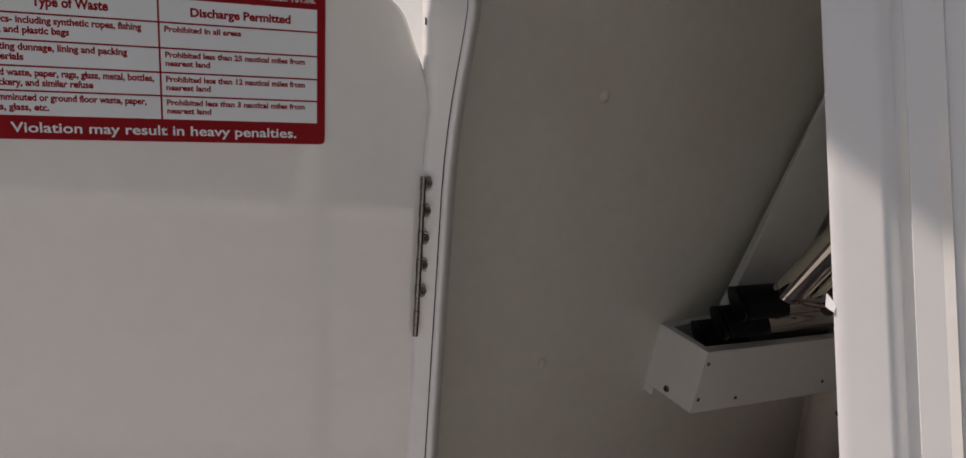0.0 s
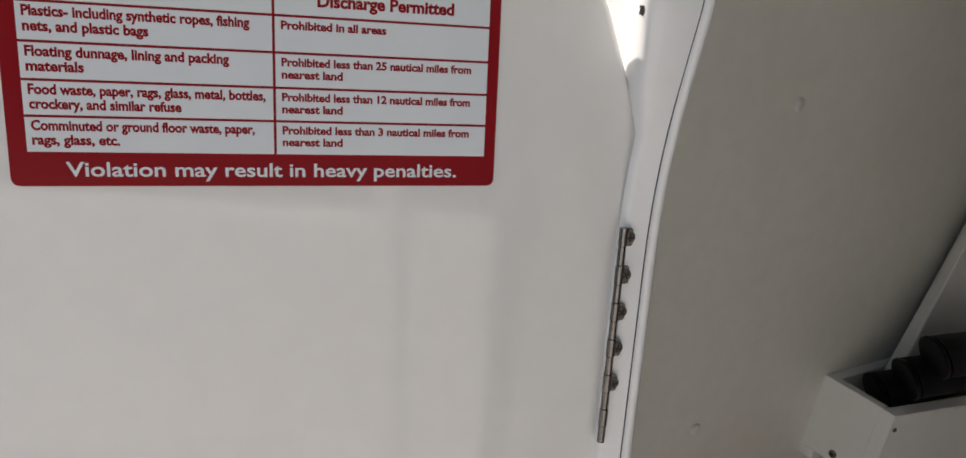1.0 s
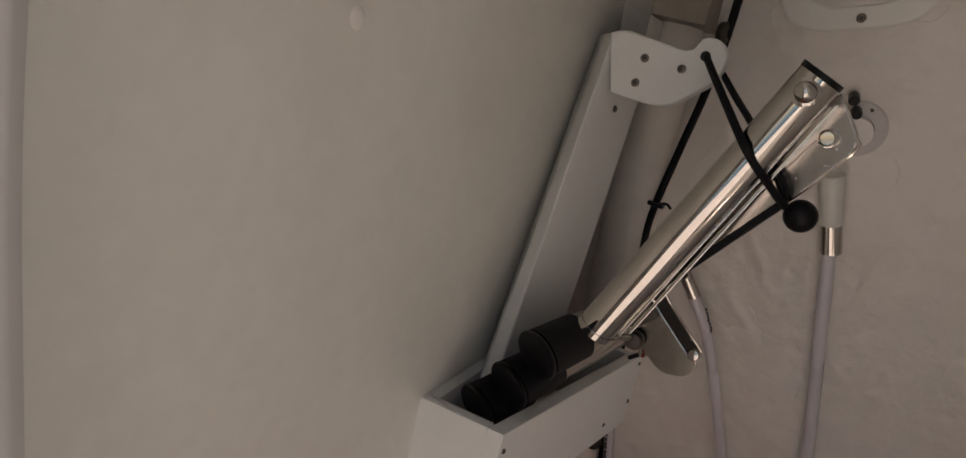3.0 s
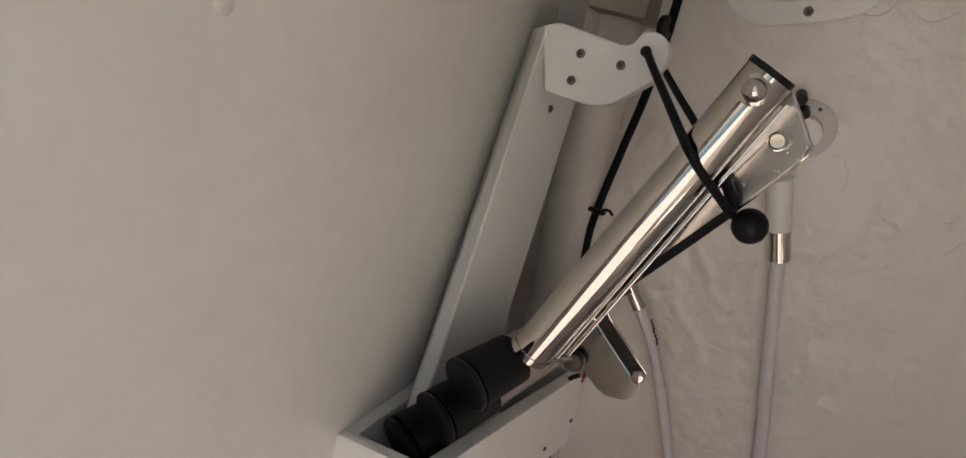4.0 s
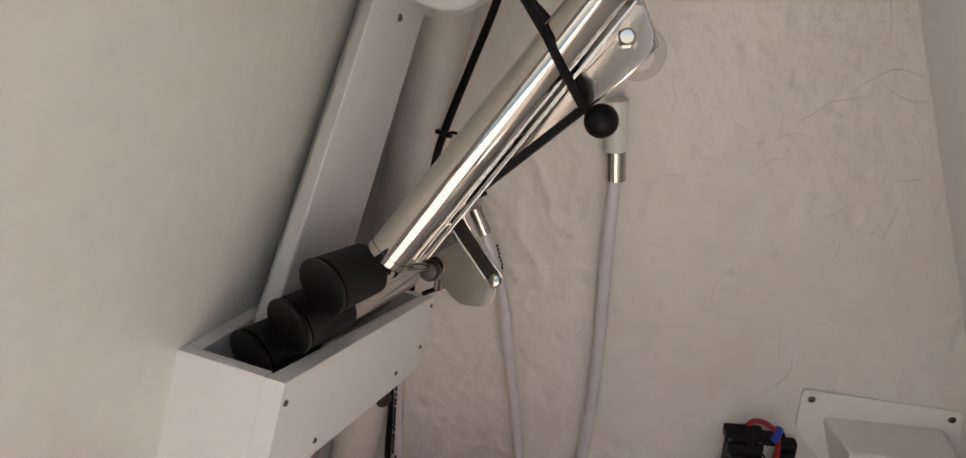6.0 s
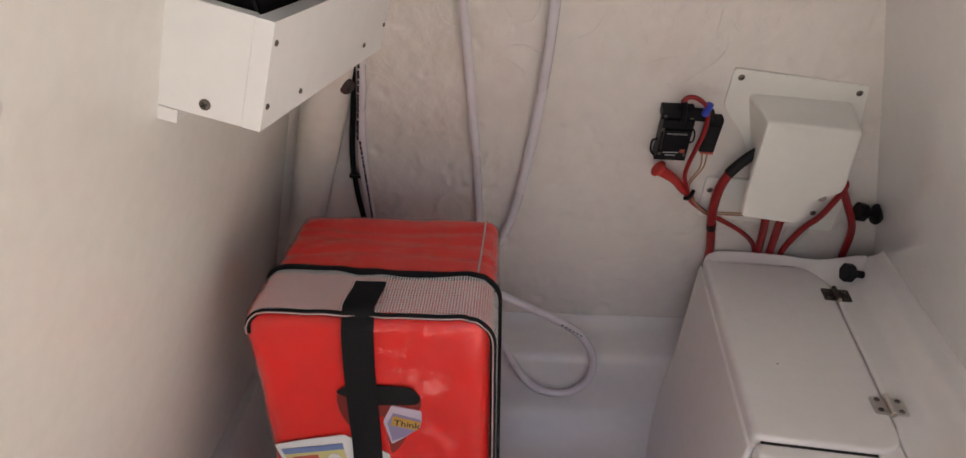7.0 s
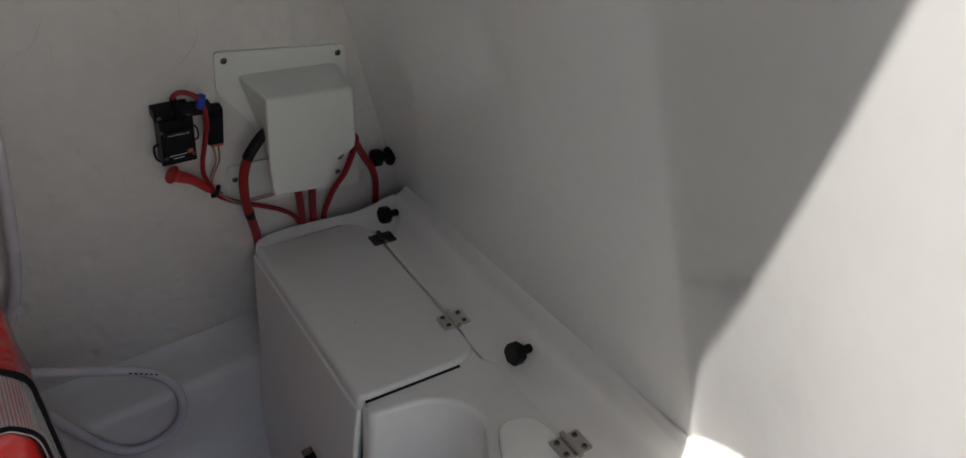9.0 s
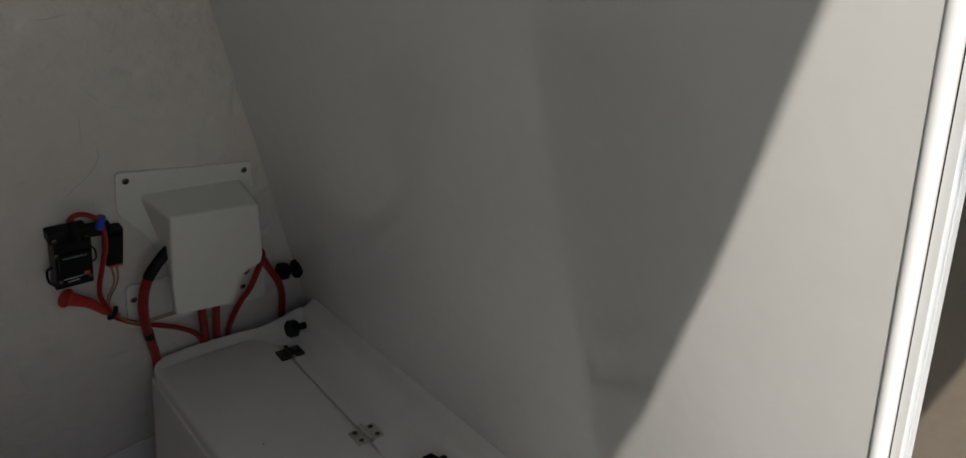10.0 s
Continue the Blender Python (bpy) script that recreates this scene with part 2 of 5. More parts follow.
def rounded(poly, radius, steps=5):
    """The polygon with its corners rounded; radius is one number or one a corner."""
    out = []
    n = len(poly)
    for i in range(n):
        a, b, c = (Vector(poly[(i + k) % n]) for k in (-1, 0, 1))
        rad = radius[i] if isinstance(radius, (list, tuple)) else radius
        if rad <= 0:
            out.append(tuple(b))
            continue
        p, q = (a - b).normalized(), (c - b).normalized()
        cut = min(rad, 0.45 * (a - b).length, 0.45 * (c - b).length)
        for k in range(steps + 1):
            s = k / steps
            out.append(tuple((b + p * cut) * (1 - s) ** 2 + b * 2 * s * (1 - s) + (b + q * cut) * s * s))
    return out


def lathe(profile, m=None, segs=20, bm=None, mat=None):
    """Turns rows of (radius, z) about the z axis."""
    one = bmesh.new()
    rings = []
    for rad, z in profile:
        if rad < 1e-6:
            rings.append([one.verts.new((0, 0, z))])
        else:
            rings.append([one.verts.new((rad * math.cos(k * math.tau / segs), rad * math.sin(k * math.tau / segs), z)) for k in range(segs)])
    for a, b in zip(rings, rings[1:]):
        for k in range(segs):
            j = (k + 1) % segs
            if len(a) == 1 and len(b) > 1:
                one.faces.new((a[0], b[k], b[j]))
            elif len(b) == 1 and len(a) > 1:
                one.faces.new((a[k], a[j], b[0]))
            elif len(a) > 1:
                one.faces.new((a[k], a[j], b[j], b[k]))
    for ring, flip in ((rings[0], True), (rings[-1], False)):
        if len(ring) > 1:
            one.faces.new(ring[::-1] if flip else ring)
    bmesh.ops.recalc_face_normals(one, faces=one.faces)
    return merge(one, m, bm, mat)


def curve_points(pts, steps=8):
    pts = [Vector(p) for p in pts]
    out = []
    for i in range(len(pts) - 1):
        a, b, c, d = pts[max(i - 1, 0)], pts[i], pts[i + 1], pts[min(i + 2, len(pts) - 1)]
        for k in range(steps):
            s = k / steps
            out.append(0.5 * (2 * b + (c - a) * s + (2 * a - 5 * b + 4 * c - d) * s * s + (3 * b - a - 3 * c + d) * s ** 3))
    return out + [pts[-1]]


def tube(pts, radius, segs=12, steps=8, smooth=True, bm=None, mat=None):
    """A round tube along the points; radius is a number, or a function of how far along it is (0 to 1)."""
    line = curve_points(pts, steps) if smooth else [Vector(p) for p in pts]
    one = bmesh.new()
    side = None
    rings = []
    for i, p in enumerate(line):
        way = (line[min(i + 1, len(line) - 1)] - line[max(i - 1, 0)]).normalized()
        if side is None:
            side = way.orthogonal().normalized()
        side = (side - way * side.dot(way)).normalized()
        up = way.cross(side)
        rad = radius(i / (len(line) - 1)) if callable(radius) else radius
        rings.append([one.verts.new(p + rad * (side * math.cos(k * math.tau / segs) + up * math.sin(k * math.tau / segs))) for k in range(segs)])
    for a, b in zip(rings, rings[1:]):
        for k in range(segs):
            one.faces.new((a[k], a[(k + 1) % segs], b[(k + 1) % segs], b[k]))
    one.faces.new(rings[0][::-1])
    one.faces.new(rings[-1])
    bmesh.ops.recalc_face_normals(one, faces=one.faces)
    return merge(one, None, bm, mat)


def extrude_line(section, a, b, closed=True, bm=None, cuts=1):
    """Draws a closed section, a function of how far along (0 to 1), from a to b: section gives points as offsets."""
    one = bmesh.new()
    rows = []
    for i in range(cuts + 1):
        s = i / cuts
        o = Vector(a).lerp(Vector(b), s)
        rows.append([one.verts.new(o + Vector(p)) for p in section])
    n = len(section)
    for p, q in zip(rows, rows[1:]):
        for k in range(n):
            one.faces.new((p[k], p[(k + 1) % n], q[(k + 1) % n], q[k]))
    one.faces.new(rows[0][::-1])
    one.faces.new(rows[-1])
    bmesh.ops.recalc_face_normals(one, faces=one.faces)
    return merge(one, None, bm)


def letters(text, m, width=None, height=None, bold=0.0, align="LEFT"):
    """One line of writing as a mesh; m puts its left end of the baseline; width or height set its size."""
    cu = bpy.data.curves.new("writing", "FONT")
    cu.body, cu.size, cu.resolution_u, cu.offset = text, 1.0, 3, bold
    ob = new("writing", cu)
    me = bpy.data.meshes.new_from_object(ob.evaluated_get(bpy.context.evaluated_depsgraph_get()))
    scene.collection.objects.unlink(ob)
    bpy.data.objects.remove(ob)
    bpy.data.curves.remove(cu)
    bm = bmesh.new()
    bm.from_mesh(me)
    bpy.data.meshes.remove(me)
    x0, x1 = min(v.co.x for v in bm.verts), max(v.co.x for v in bm.verts)
    sx = width / (x1 - x0) if width else height
    sy = height if height else sx
    for v in bm.verts:
        v.co = Vector(((v.co.x - x0) * sx, v.co.y * sy, 0))
    bmesh.ops.transform(bm, matrix=m, verts=bm.verts)
    return bm


def screw_mesh(rad):
    bm = lathe([(rad, -0.001), (rad, 0.0003), (rad * 0.85, rad * 0.28), (rad * 0.4, rad * 0.42), (0, rad * 0.45)], segs=18)
    for turn in (0, 90):
        merge(rbox((rad * 1.15, rad * 0.30, rad * 0.12), 0, pose(0, 0, rad * 0.44, 0, 0, turn)), None, bm, None)
    for f in bm.faces:
        f.material_index = 1 if f.calc_center_median().z > rad * 0.37 and len(f.verts) == 4 and f.calc_area() < rad * rad * 0.4 and abs(f.calc_center_median().z - rad * 0.44) < rad * 0.08 else 0
    me = bpy.data.meshes.new("screw")
    for f in bm.faces:
        f.smooth = False
    bm.to_mesh(me)
    bm.free()
    me.materials.append(HEAD)
    me.materials.append(SLOT)
    return me


SCREW = {r: screw_mesh(r) for r in (0.0045, 0.0039, 0.0035, 0.0025)}


def screw(parent, at, normal, rad=0.0045, spin=20):
    m = Matrix.Translation(at) @ Vector(normal).to_track_quat("Z", "Y").to_matrix().to_4x4() @ pose(0, 0, 0, 0, 0, spin)
    return place("screw", SCREW[rad], parent, m=m)


# ---- the three leaning walls of the compartment, as planes ----
def left_x(y, z):
    return -0.5207 - 0.0132 * y + 0.2809 * z


def front_y(z):
    return 1.1327 - 0.2817 * z


def right_x(y, z):
    return 0.5813 + 0.0954 * y - 0.3039 * z


LEFT_OUT = Vector((0.9627, 0.0127, -0.2704))
FRONT_OUT = Vector((0.0, -0.9625, -0.2712))
RIGHT_OUT = Vector((-0.9535, 0.091, -0.2898))


def on_front(x, z, off=0.0):
    return Vector((x, front_y(z), z)) + FRONT_OUT * off


def on_left(y, z, off=0.0):
    return Vector((left_x(y, z), y, z)) + LEFT_OUT * off


BE, BV = Vector((0.9936, -0.113, 0)), Vector((0.113, 0.9936, 0))


def on_bench(u, v, z):
    return BE * u + BV * v + Vector((0, 0, z))


# ---- structure ----
def relief(p, size, drips):
    """Unevenness of a hand-laid face: broad waves, and where it drips, ridges and pits."""
    k = noise.noise(p * size) + 0.5 * noise.noise(p * size * 3.1 + Vector((5, 1, 3))) + 0.25 * noise.noise(p * size * 9.0)
    if drips:
        ridge = max(0.0, 1 - 7 * abs(noise.noise(p * 13 + Vector((3, 0, 0.6 * noise.noise(p * 30)))))) * max(0.0, noise.noise(p * 5 + Vector((9, 2, 4))) + 0.15)
        pit = max(0.0, noise.noise(p * 42) - 0.42)
        k += (1.5 * ridge - 4.0 * pit + 0.35 * noise.noise(Vector((p.x * 60, p.y * 60, p.z * 25)))) * drips
    return k


def slab(name, at, s_range, t_range, out, mat, ns=2, nt=2, wave=0.0, size=9.0, thick=0.04, drips=0.0):
    """A wall: at(s, t) gives its inner face, out points into the room; wave is the unevenness of the face in metres."""
    bm = bmesh.new()
    front, back = [], []
    for i in range(ns + 1):
        for j in range(nt + 1):
            s = s_range[0] + (s_range[1] - s_range[0]) * i / ns
            t = t_range[0] + (t_range[1] - t_range[0]) * j / nt
            p = Vector(at(s, t))
            k = relief(p, size, drips)
            front.append(bm.verts.new(p + out * wave * k))
            back.append(bm.verts.new(p - out * thick))
    at_ = lambda grid, i, j: grid[i * (nt + 1) + j]
    for i in range(ns):
        for j in range(nt):
            bm.faces.new([at_(front, *q) for q in ((i, j), (i + 1, j), (i + 1, j + 1), (i, j + 1))])
    rim = [(i, 0) for i in range(ns)] + [(ns, j) for j in range(nt)] + [(i, nt) for i in range(ns, 0, -1)] + [(0, j) for j in range(nt, 0, -1)]
    bm.faces.new([at_(back, *q) for q in rim])
    for k, q in enumerate(rim):
        p = rim[(k + 1) % len(rim)]
        bm.faces.new((at_(front, *q), at_(front, *p), at_(back, *p), at_(back, *q)))
    used = {v for f in bm.faces for v in f.verts}
    for v in [v for v in bm.verts if v not in used]:
        bm.verts.remove(v)
    bmesh.ops.recalc_face_normals(bm, faces=bm.faces)
    return tagged(link(name, bm, mat), kind="structure")


tagged(slab("wall_left", lambda s, t: (left_x(s, t), s, t), (0.083, 1.2), (-0.05, 1.56), LEFT_OUT, WALL, 60, 80, 0.0008, 4.0),
       "smooth off-white gelcoat side panel, slightly wavy, leaning inward", "wall")
wall_forward = tagged(slab("wall_forward", lambda s, t: (s, front_y(t), t), (-0.66, 0.75), (-0.05, 1.56), FRONT_OUT, HULL, 380, 400, 0.0016, 7.0, drips=1.5),
       "rough hand-laid white gelcoat wall with drips and craters", "wall")
# stray glass fibres that stand out under the gelcoat
random.seed(31)
bm = bmesh.new()
for i in range(110):
    x, z, a = random.uniform(-0.28, 0.50), random.uniform(0.72, 1.32), random.uniform(0, math.tau)
    bend, line = random.gauss(0, 0.10), []
    for k in range(random.randint(6, 22)):
        p = on_front(x, z)
        line.append(p + FRONT_OUT * (0.0016 * relief(p, 7.0, 1.5) + 0.0001))
        a += bend + random.gauss(0, 0.14)
        x, z = x + 0.0045 * math.cos(a), z + 0.0045 * math.sin(a)
    thick = random.uniform(0.00035, 0.0007)
    tube(line, lambda f: thick * (0.25 + 0.75 * math.sin(math.pi * f)), 6, 2, bm=bm)
part("fibre_strands", bm, STRAND, wall_forward, "fine curled fibres under the gelcoat")


def latch_x(z):
    return 0.3388 - 0.1235 * z


def tilt(z):
    """The latch side leans out of the wall's plane towards the floor."""
    return 0.0081 - 0.0434 * (1.39 - z)


def right_panel(y, z):
    """The right panel turns in towards the hatch frame and runs into its lip."""
    x = right_x(y, z)
    k = max(0.0, (0.30 - y) / 0.234)
    gap = right_x(0.066, z) - latch_x(z) - 0.0012
    gap = gap - 0.012 * math.log1p(math.exp((gap - 0.200) / 0.015))
    return x - gap * k ** 1.3, y + tilt(z) * k, z


tagged(slab("wall_right", right_panel, (0.066, 1.2), (-0.05, 1.56), RIGHT_OUT, SIDE, 290, 60, 0.0003, 2.5),
       "glossy off-white gelcoat side panel, partly sunlit", "wall")
bm = rbox((1.5, 1.25, 0.04), 0.004, pose(0.05, 0.66, -0.02))
tagged(link("floor", bm, LINER), "smooth pale grey moulded liner floor", "floor", kind="structure")
bm = rbox((1.5, 1.25, 0.04), 0.004, pose(0.05, 0.66, 1.52))
tagged(link("ceiling", bm, GEL), "plain white moulded console top", "ceiling", kind="structure")

# ledge of the floor liner along the forward wall and the left wall
section = [(0, 1.13, 0.235), (0, 1.066, 0.232), (0, 1.058, 0.215), (0, 1.04, 0.205), (0, 1.012, 0.192), (0, 1.002, 0.184), (0, 0.998, 0.172),
           (0, 0.994, 0.14), (0, 0.986, 0.105), (0, 0.974, 0.074), (0, 0.957, 0.048), (0, 0.934, 0.027), (0, 0.905, 0.012), (0, 0.872, 0.004), (0, 0.84, 0.001), (0, 0.84, -0.02), (0, 1.13, -0.02)]
tagged(link("liner_ledge_forward", extrude_line(section, (-0.6, 0, 0), (0.5, 0, 0), cuts=12), LINER, angle=50),
       "pale grey moulded liner ledge below the rough wall", "ledge", kind="structure")
section = [(left_x(0, 0.14) - 0.03, 0, 0.135), (left_x(0, 0.14) + 0.004, 0, 0.13), (-0.466, 0, 0.108), (-0.455, 0, 0.095), (-0.448, 0, 0.06),
           (-0.438, 0, 0.025), (-0.41, 0, 0.005), (-0.39, 0, 0.001), (-0.39, 0, -0.02), (left_x(0, 0.14) - 0.03, 0, -0.02)]
tagged(link("liner_ledge_left", extrude_line(section, (0, 0.1, 0), (0, 0.985, 0), cuts=6), LINER, angle=50),
       "pale grey moulded liner ledge along the side panel", "ledge", kind="structure")
corner = [Vector((-0.145 - 0.307 * (1.15 - z), 0.797 + 0.279 * (1.15 - z), z)) for z in (1.5, 1.3, 1.1, 0.9, 0.7, 0.5, 0.3, 0.2)]
tagged(link("corner_tabbing", tube(corner, lambda s: 0.030 + 0.002 * math.sin(23 * s), 20), TABBING), "rounded fibreglass tabbing in the corner", "trim", kind="structure")

# entry wall with its opening, and the moulded frame round it
OPENING = rounded([(-0.215, 0.18), (-0.096, 1.125), (-0.062, 1.222), (-0.095, 1.30), (-0.095, 1.43), (0.1625, 1.43), (0.3166, 0.18)],
                  [0.06, 0.05, 0.02, 0.02, 0.05, 0.05, 0.06], 7)


def outset(poly, d):
    out = []
    n = len(poly)
    for i in range(n):
        a, b, c = (Vector(poly[(i + k) % n]) for k in (-1, 0, 1))
        p, q = (b - a).normalized(), (c - b).normalized()
        np_, nq = Vector((-p.y, p.x)), Vector((-q.y, q.x))
        m = (np_ + nq).normalized()
        out.append(tuple(b + m * (d / max(0.5, m.dot(nq)))))
    return out


def ring_sweep(poly, profile, mat, name, parent, label="", close=False):
    bm = bmesh.new()
    shapes = [profile(x, z) if callable(profile) else profile for x, z in poly]
    loops = []
    for q in range(len(shapes[0])):
        rims = [outset(poly, shape[q][0])[i] for i, shape in enumerate(shapes)]
        loops.append([bm.verts.new((x, shape[q][1], z)) for (x, z), shape in zip(rims, shapes)])
    k = len(poly)
    pairs = list(zip(loops, loops[1:])) + ([(loops[-1], loops[0])] if close else [])
    for a, b in pairs:
        for i in range(k):
            bm.faces.new((a[i], a[(i + 1) % k], b[(i + 1) % k], b[i]))
    bmesh.ops.recalc_face_normals(bm, faces=bm.faces)
    return part(name, bm, mat, parent, label, angle=60)


# behind the latch side of the frame the wall stands further back from the opening
rim = [wide if narrow[0] > 0.05 else narrow for narrow, wide in zip(outset(OPENING, 0.012), outset(OPENING, 0.085))]
bm = bmesh.new()
for y in (0.0670, 0.0740):
    outer = [bm.verts.new((x, y, z)) for x, z in ((-0.66, -0.05), (-0.66, 1.56), (0.246, 1.56), (0.445, -0.05))]
    inner = [bm.verts.new((p[0], y, p[1])) for p in rim]
    edges = [bm.edges.new((l[i], l[(i + 1) % len(l)])) for l in (outer, inner) for i in range(len(l))]
    bmesh.ops.triangle_fill(bm, edges=edges, use_beauty=True)
bm.verts.ensure_lookup_table()
k = len(OPENING)
for base, n in ((0, 4), (4, k)):
    for i in range(n):
        j = (i + 1) % n
        bm.faces.new([bm.verts[q] for q in (base + i, base + j, base + j + 4 + k, base + i + 4 + k)])
bmesh.ops.recalc_face_normals(bm, faces=bm.faces)
tagged(link("wall_entry", bm, GEL, angle=30), "white moulded console side with a tapering hatch opening", "wall", kind="structure")
door_frame = thing("door_frame", (0.1, 0.05, 0.3), "white moulded hatch frame with a dark seam", "door frame", kind="structure")


def flange_shape(x, z):
    """Outline of the moulding across the frame: turned away on the latch side, hollow on the hinge side and tucked behind the door low down."""
    latch = [(0.0790, 0.1150), (0.0775, 0.0720), (0.0750, 0.0692), (0.0310, 0.0615), (0.0275, 0.0609), (0.0255, 0.0642), (0.0215, 0.0638), (0.0200, 0.0594), (0.0175, 0.0588), (0.0050, 0.0565), (0.0015, 0.0560), (-0.0008, 0.0566), (0.0005, 0.0597)]
    high = [(0.060, 0.0672), (0.056, 0.0580), (0.0500, 0.0520), (0.0450, 0.0495), (0.0400, 0.0472), (0.0340, 0.0445), (0.0280, 0.0418), (0.0220, 0.0395), (0.0160, 0.0378), (0.0110, 0.0385), (0.0070, 0.0440), (0.0040, 0.0525), (0.0015, 0.0597)]
    low = [(0.0160, 0.0672), (0.0158, 0.0600), (0.0150, 0.0530), (0.0132, 0.0488), (0.0112, 0.0478), (0.0094, 0.0479), (0.0080, 0.0483), (0.0070, 0.0489), (0.0062, 0.0499), (0.0054, 0.0515), (0.0044, 0.0538), (0.0030, 0.0564), (0.0015, 0.0594)]
    if x > 0.05:
        return [(n, y + tilt(z)) for n, y in latch]
    k = max(0.0, min(1.0, (1.185 - z) / 0.04))
    return [(p[0] + (q[0] - p[0]) * k, p[1] + (q[1] - p[1]) * k) for p, q in zip(high, low)]


def sunk(shape):
    """One outline all round."""
    return lambda x, z: [(max(n, -0.0012), y + tilt(z)) if x > 0.05 else (n, y) for n, y in shape]


ring_sweep(OPENING, flange_shape, GEL, "flange", door_frame)
ring_sweep(OPENING, sunk([(0.012, 0.0594), (0.0017, 0.0594), (0.0017, 0.0606), (0.012, 0.0606)]), BLACK, "seal", door_frame, "thin black seam")


def lip_shape(x, z):
    """The liner's edge: a small roll on the latch side that runs into the side panel, a bevel turned towards the light on the hinge side."""
    if x > 0.05:
        roll = [(0.012, 0.0602), (0.0022, 0.0602), (0.0004, 0.0607), (-0.0010, 0.0622), (-0.0012, 0.0638), (-0.0008, 0.0652), (0.0003, 0.0662), (0.0018, 0.0668), (0.0050, 0.0671), (0.0140, 0.0671)]
        return [(n, y + tilt(z)) for n, y in roll]
    return [(0.012, 0.0602), (0.0022, 0.0604), (0.0013, 0.0606), (0.0002, 0.0612), (-0.0009, 0.0622), (-0.0014, 0.0637), (-0.0008, 0.0656), (0.0030, 0.0690), (0.0100, 0.0770), (0.0300, 0.0835)]


ring_sweep(OPENING, lip_shape,
           GEL, "liner_lip", door_frame)
for at in ((-0.088, 0.0410, 1.206), (0.202, 0.0605, 1.247)):
    screw(door_frame, at, (-0.4 if at[0] < 0 else 0.4, -0.92, 0), 0.0045, 30)
bm = bmesh.new()
for z, w in ((1.054, 0.004), (0.842, 0.006), (0.815, 0.004)):
    merge(prism([(0, 0), (w, 0.001), (w * 1.4, 0.006), (w * 0.5, 0.004), (0, 0.008)], 0.0006), frame_of((0.2045 - 0.1235 * (z - 1.088), 0.0556 + tilt(z), z), (-1, 0, 0.2), (0, 0.3, 1)), bm)
part("torn_edge", bm, GEL, door_frame, "ragged flake of torn gelcoat")

# the open door: its plane runs from the hinge out beside the camera
DX, DY = Vector((0.261, 0.965, -0.011)), Vector((0.104, -0.017, 0.994))
DOOR_M = frame_of((-0.1805, -0.2180, 1.1370), DX, DY)
door = thing("door_1", (-0.11, 0.05, 0.21), "glossy white moulded hatch door standing open, clipped top corner", "door", kind="structure")
outline = rounded([(-0.17, 0.112), (-0.17, -0.93), (0.2775, -0.93), (0.2920, -0.025), (0.2860, 0.012), (0.2592, 0.0820), (0.215, 0.112)],
                  [0.05, 0.05, 0.03, 0.02, 0.03, 0.01, 0.02], 6)
part("panel", prism(outline, 0.022, 0.0035, DOOR_M @ Matrix.Translation((0, 0, -0.022)), 3), DOOR, door, angle=60)
HA, HAXIS = Vector((-0.107, 0.052, 1.093)), Vector((0.128, -0.006, 0.992)).normalized()
HC = HA + Vector((0.0032, -0.0036, 0)) - DX * 0.0028
hinge = part("hinge", tube([HC + HAXIS * 0.0045, HC - HAXIS * 0.112], 0.0015, 12, smooth=False), HINGE, door, "stainless butt hinge with offset screw tabs")
for i in range(12):
    c = HC + HAXIS * (0.0 - 0.01035 * i)
    part("knuckle", tube([c + HAXIS * 0.0049, c - HAXIS * 0.0049], 0.0024 if i % 2 == 0 else 0.0021, 14, smooth=False), HINGE, hinge)
for i in range(5):
    c = HA + Vector((0.0030, -0.0006, 0)) - DX * 0.0026 - HAXIS * (0.0207 * i)
    tm = frame_of(c, (0.34, 0.94, 0), HAXIS)
    part("tab", prism(rounded([(-0.0040, -0.0050), (0.0026, -0.0050), (0.0026, 0.0050), (-0.0040, 0.0050)], [0.0006, 0.002, 0.002, 0.0006]), 0.0014, 0.0003, tm), HINGE, hinge)
    place("tab_screw", SCREW[0.0035], hinge, m=tm @ pose(0.0002, 0, 0.0014, 0, 0, 25 * i))

# warning placard on the door
placard = thing("warning_placard", DOOR_M @ Vector((0.1, -0.014, 0.001)), "red and white waste discharge placard stuck on the door", "sign")
PW, PC = 0.1989, 0.1000
part("backing", prism(rounded([(-0.0072, -0.0142), (PW + 0.0056, -0.0142), (PW + 0.0056, 0.122), (-0.0072, 0.122)], 0.004), 0.0008, 0.0002, DOOR_M @ Matrix.Translation((0, 0, 0.0002))), PRED, placard)
ROWS_T = [0.0, 0.0155, 0.0304, 0.0458, 0.0618, 0.0772]
for lo, hi in zip(ROWS_T, ROWS_T[1:]):
    for a, b in ((0.0, PC - 0.0006), (PC + 0.0006, PW)):
        bm = rbox((b - a, hi - lo - 0.0011, 0.0002), 0, DOOR_M @ Matrix.Translation(((a + b) / 2, (lo + hi) / 2, 0.00115)))
        part("cell", bm, PWHITE, placard)


def write(text, s, t, width, height, mat, z=0.0013, bold=0.040):
    part("lettering", letters(text, DOOR_M @ Matrix.Translation((s, t, z)), width, height, bold), mat, placard)


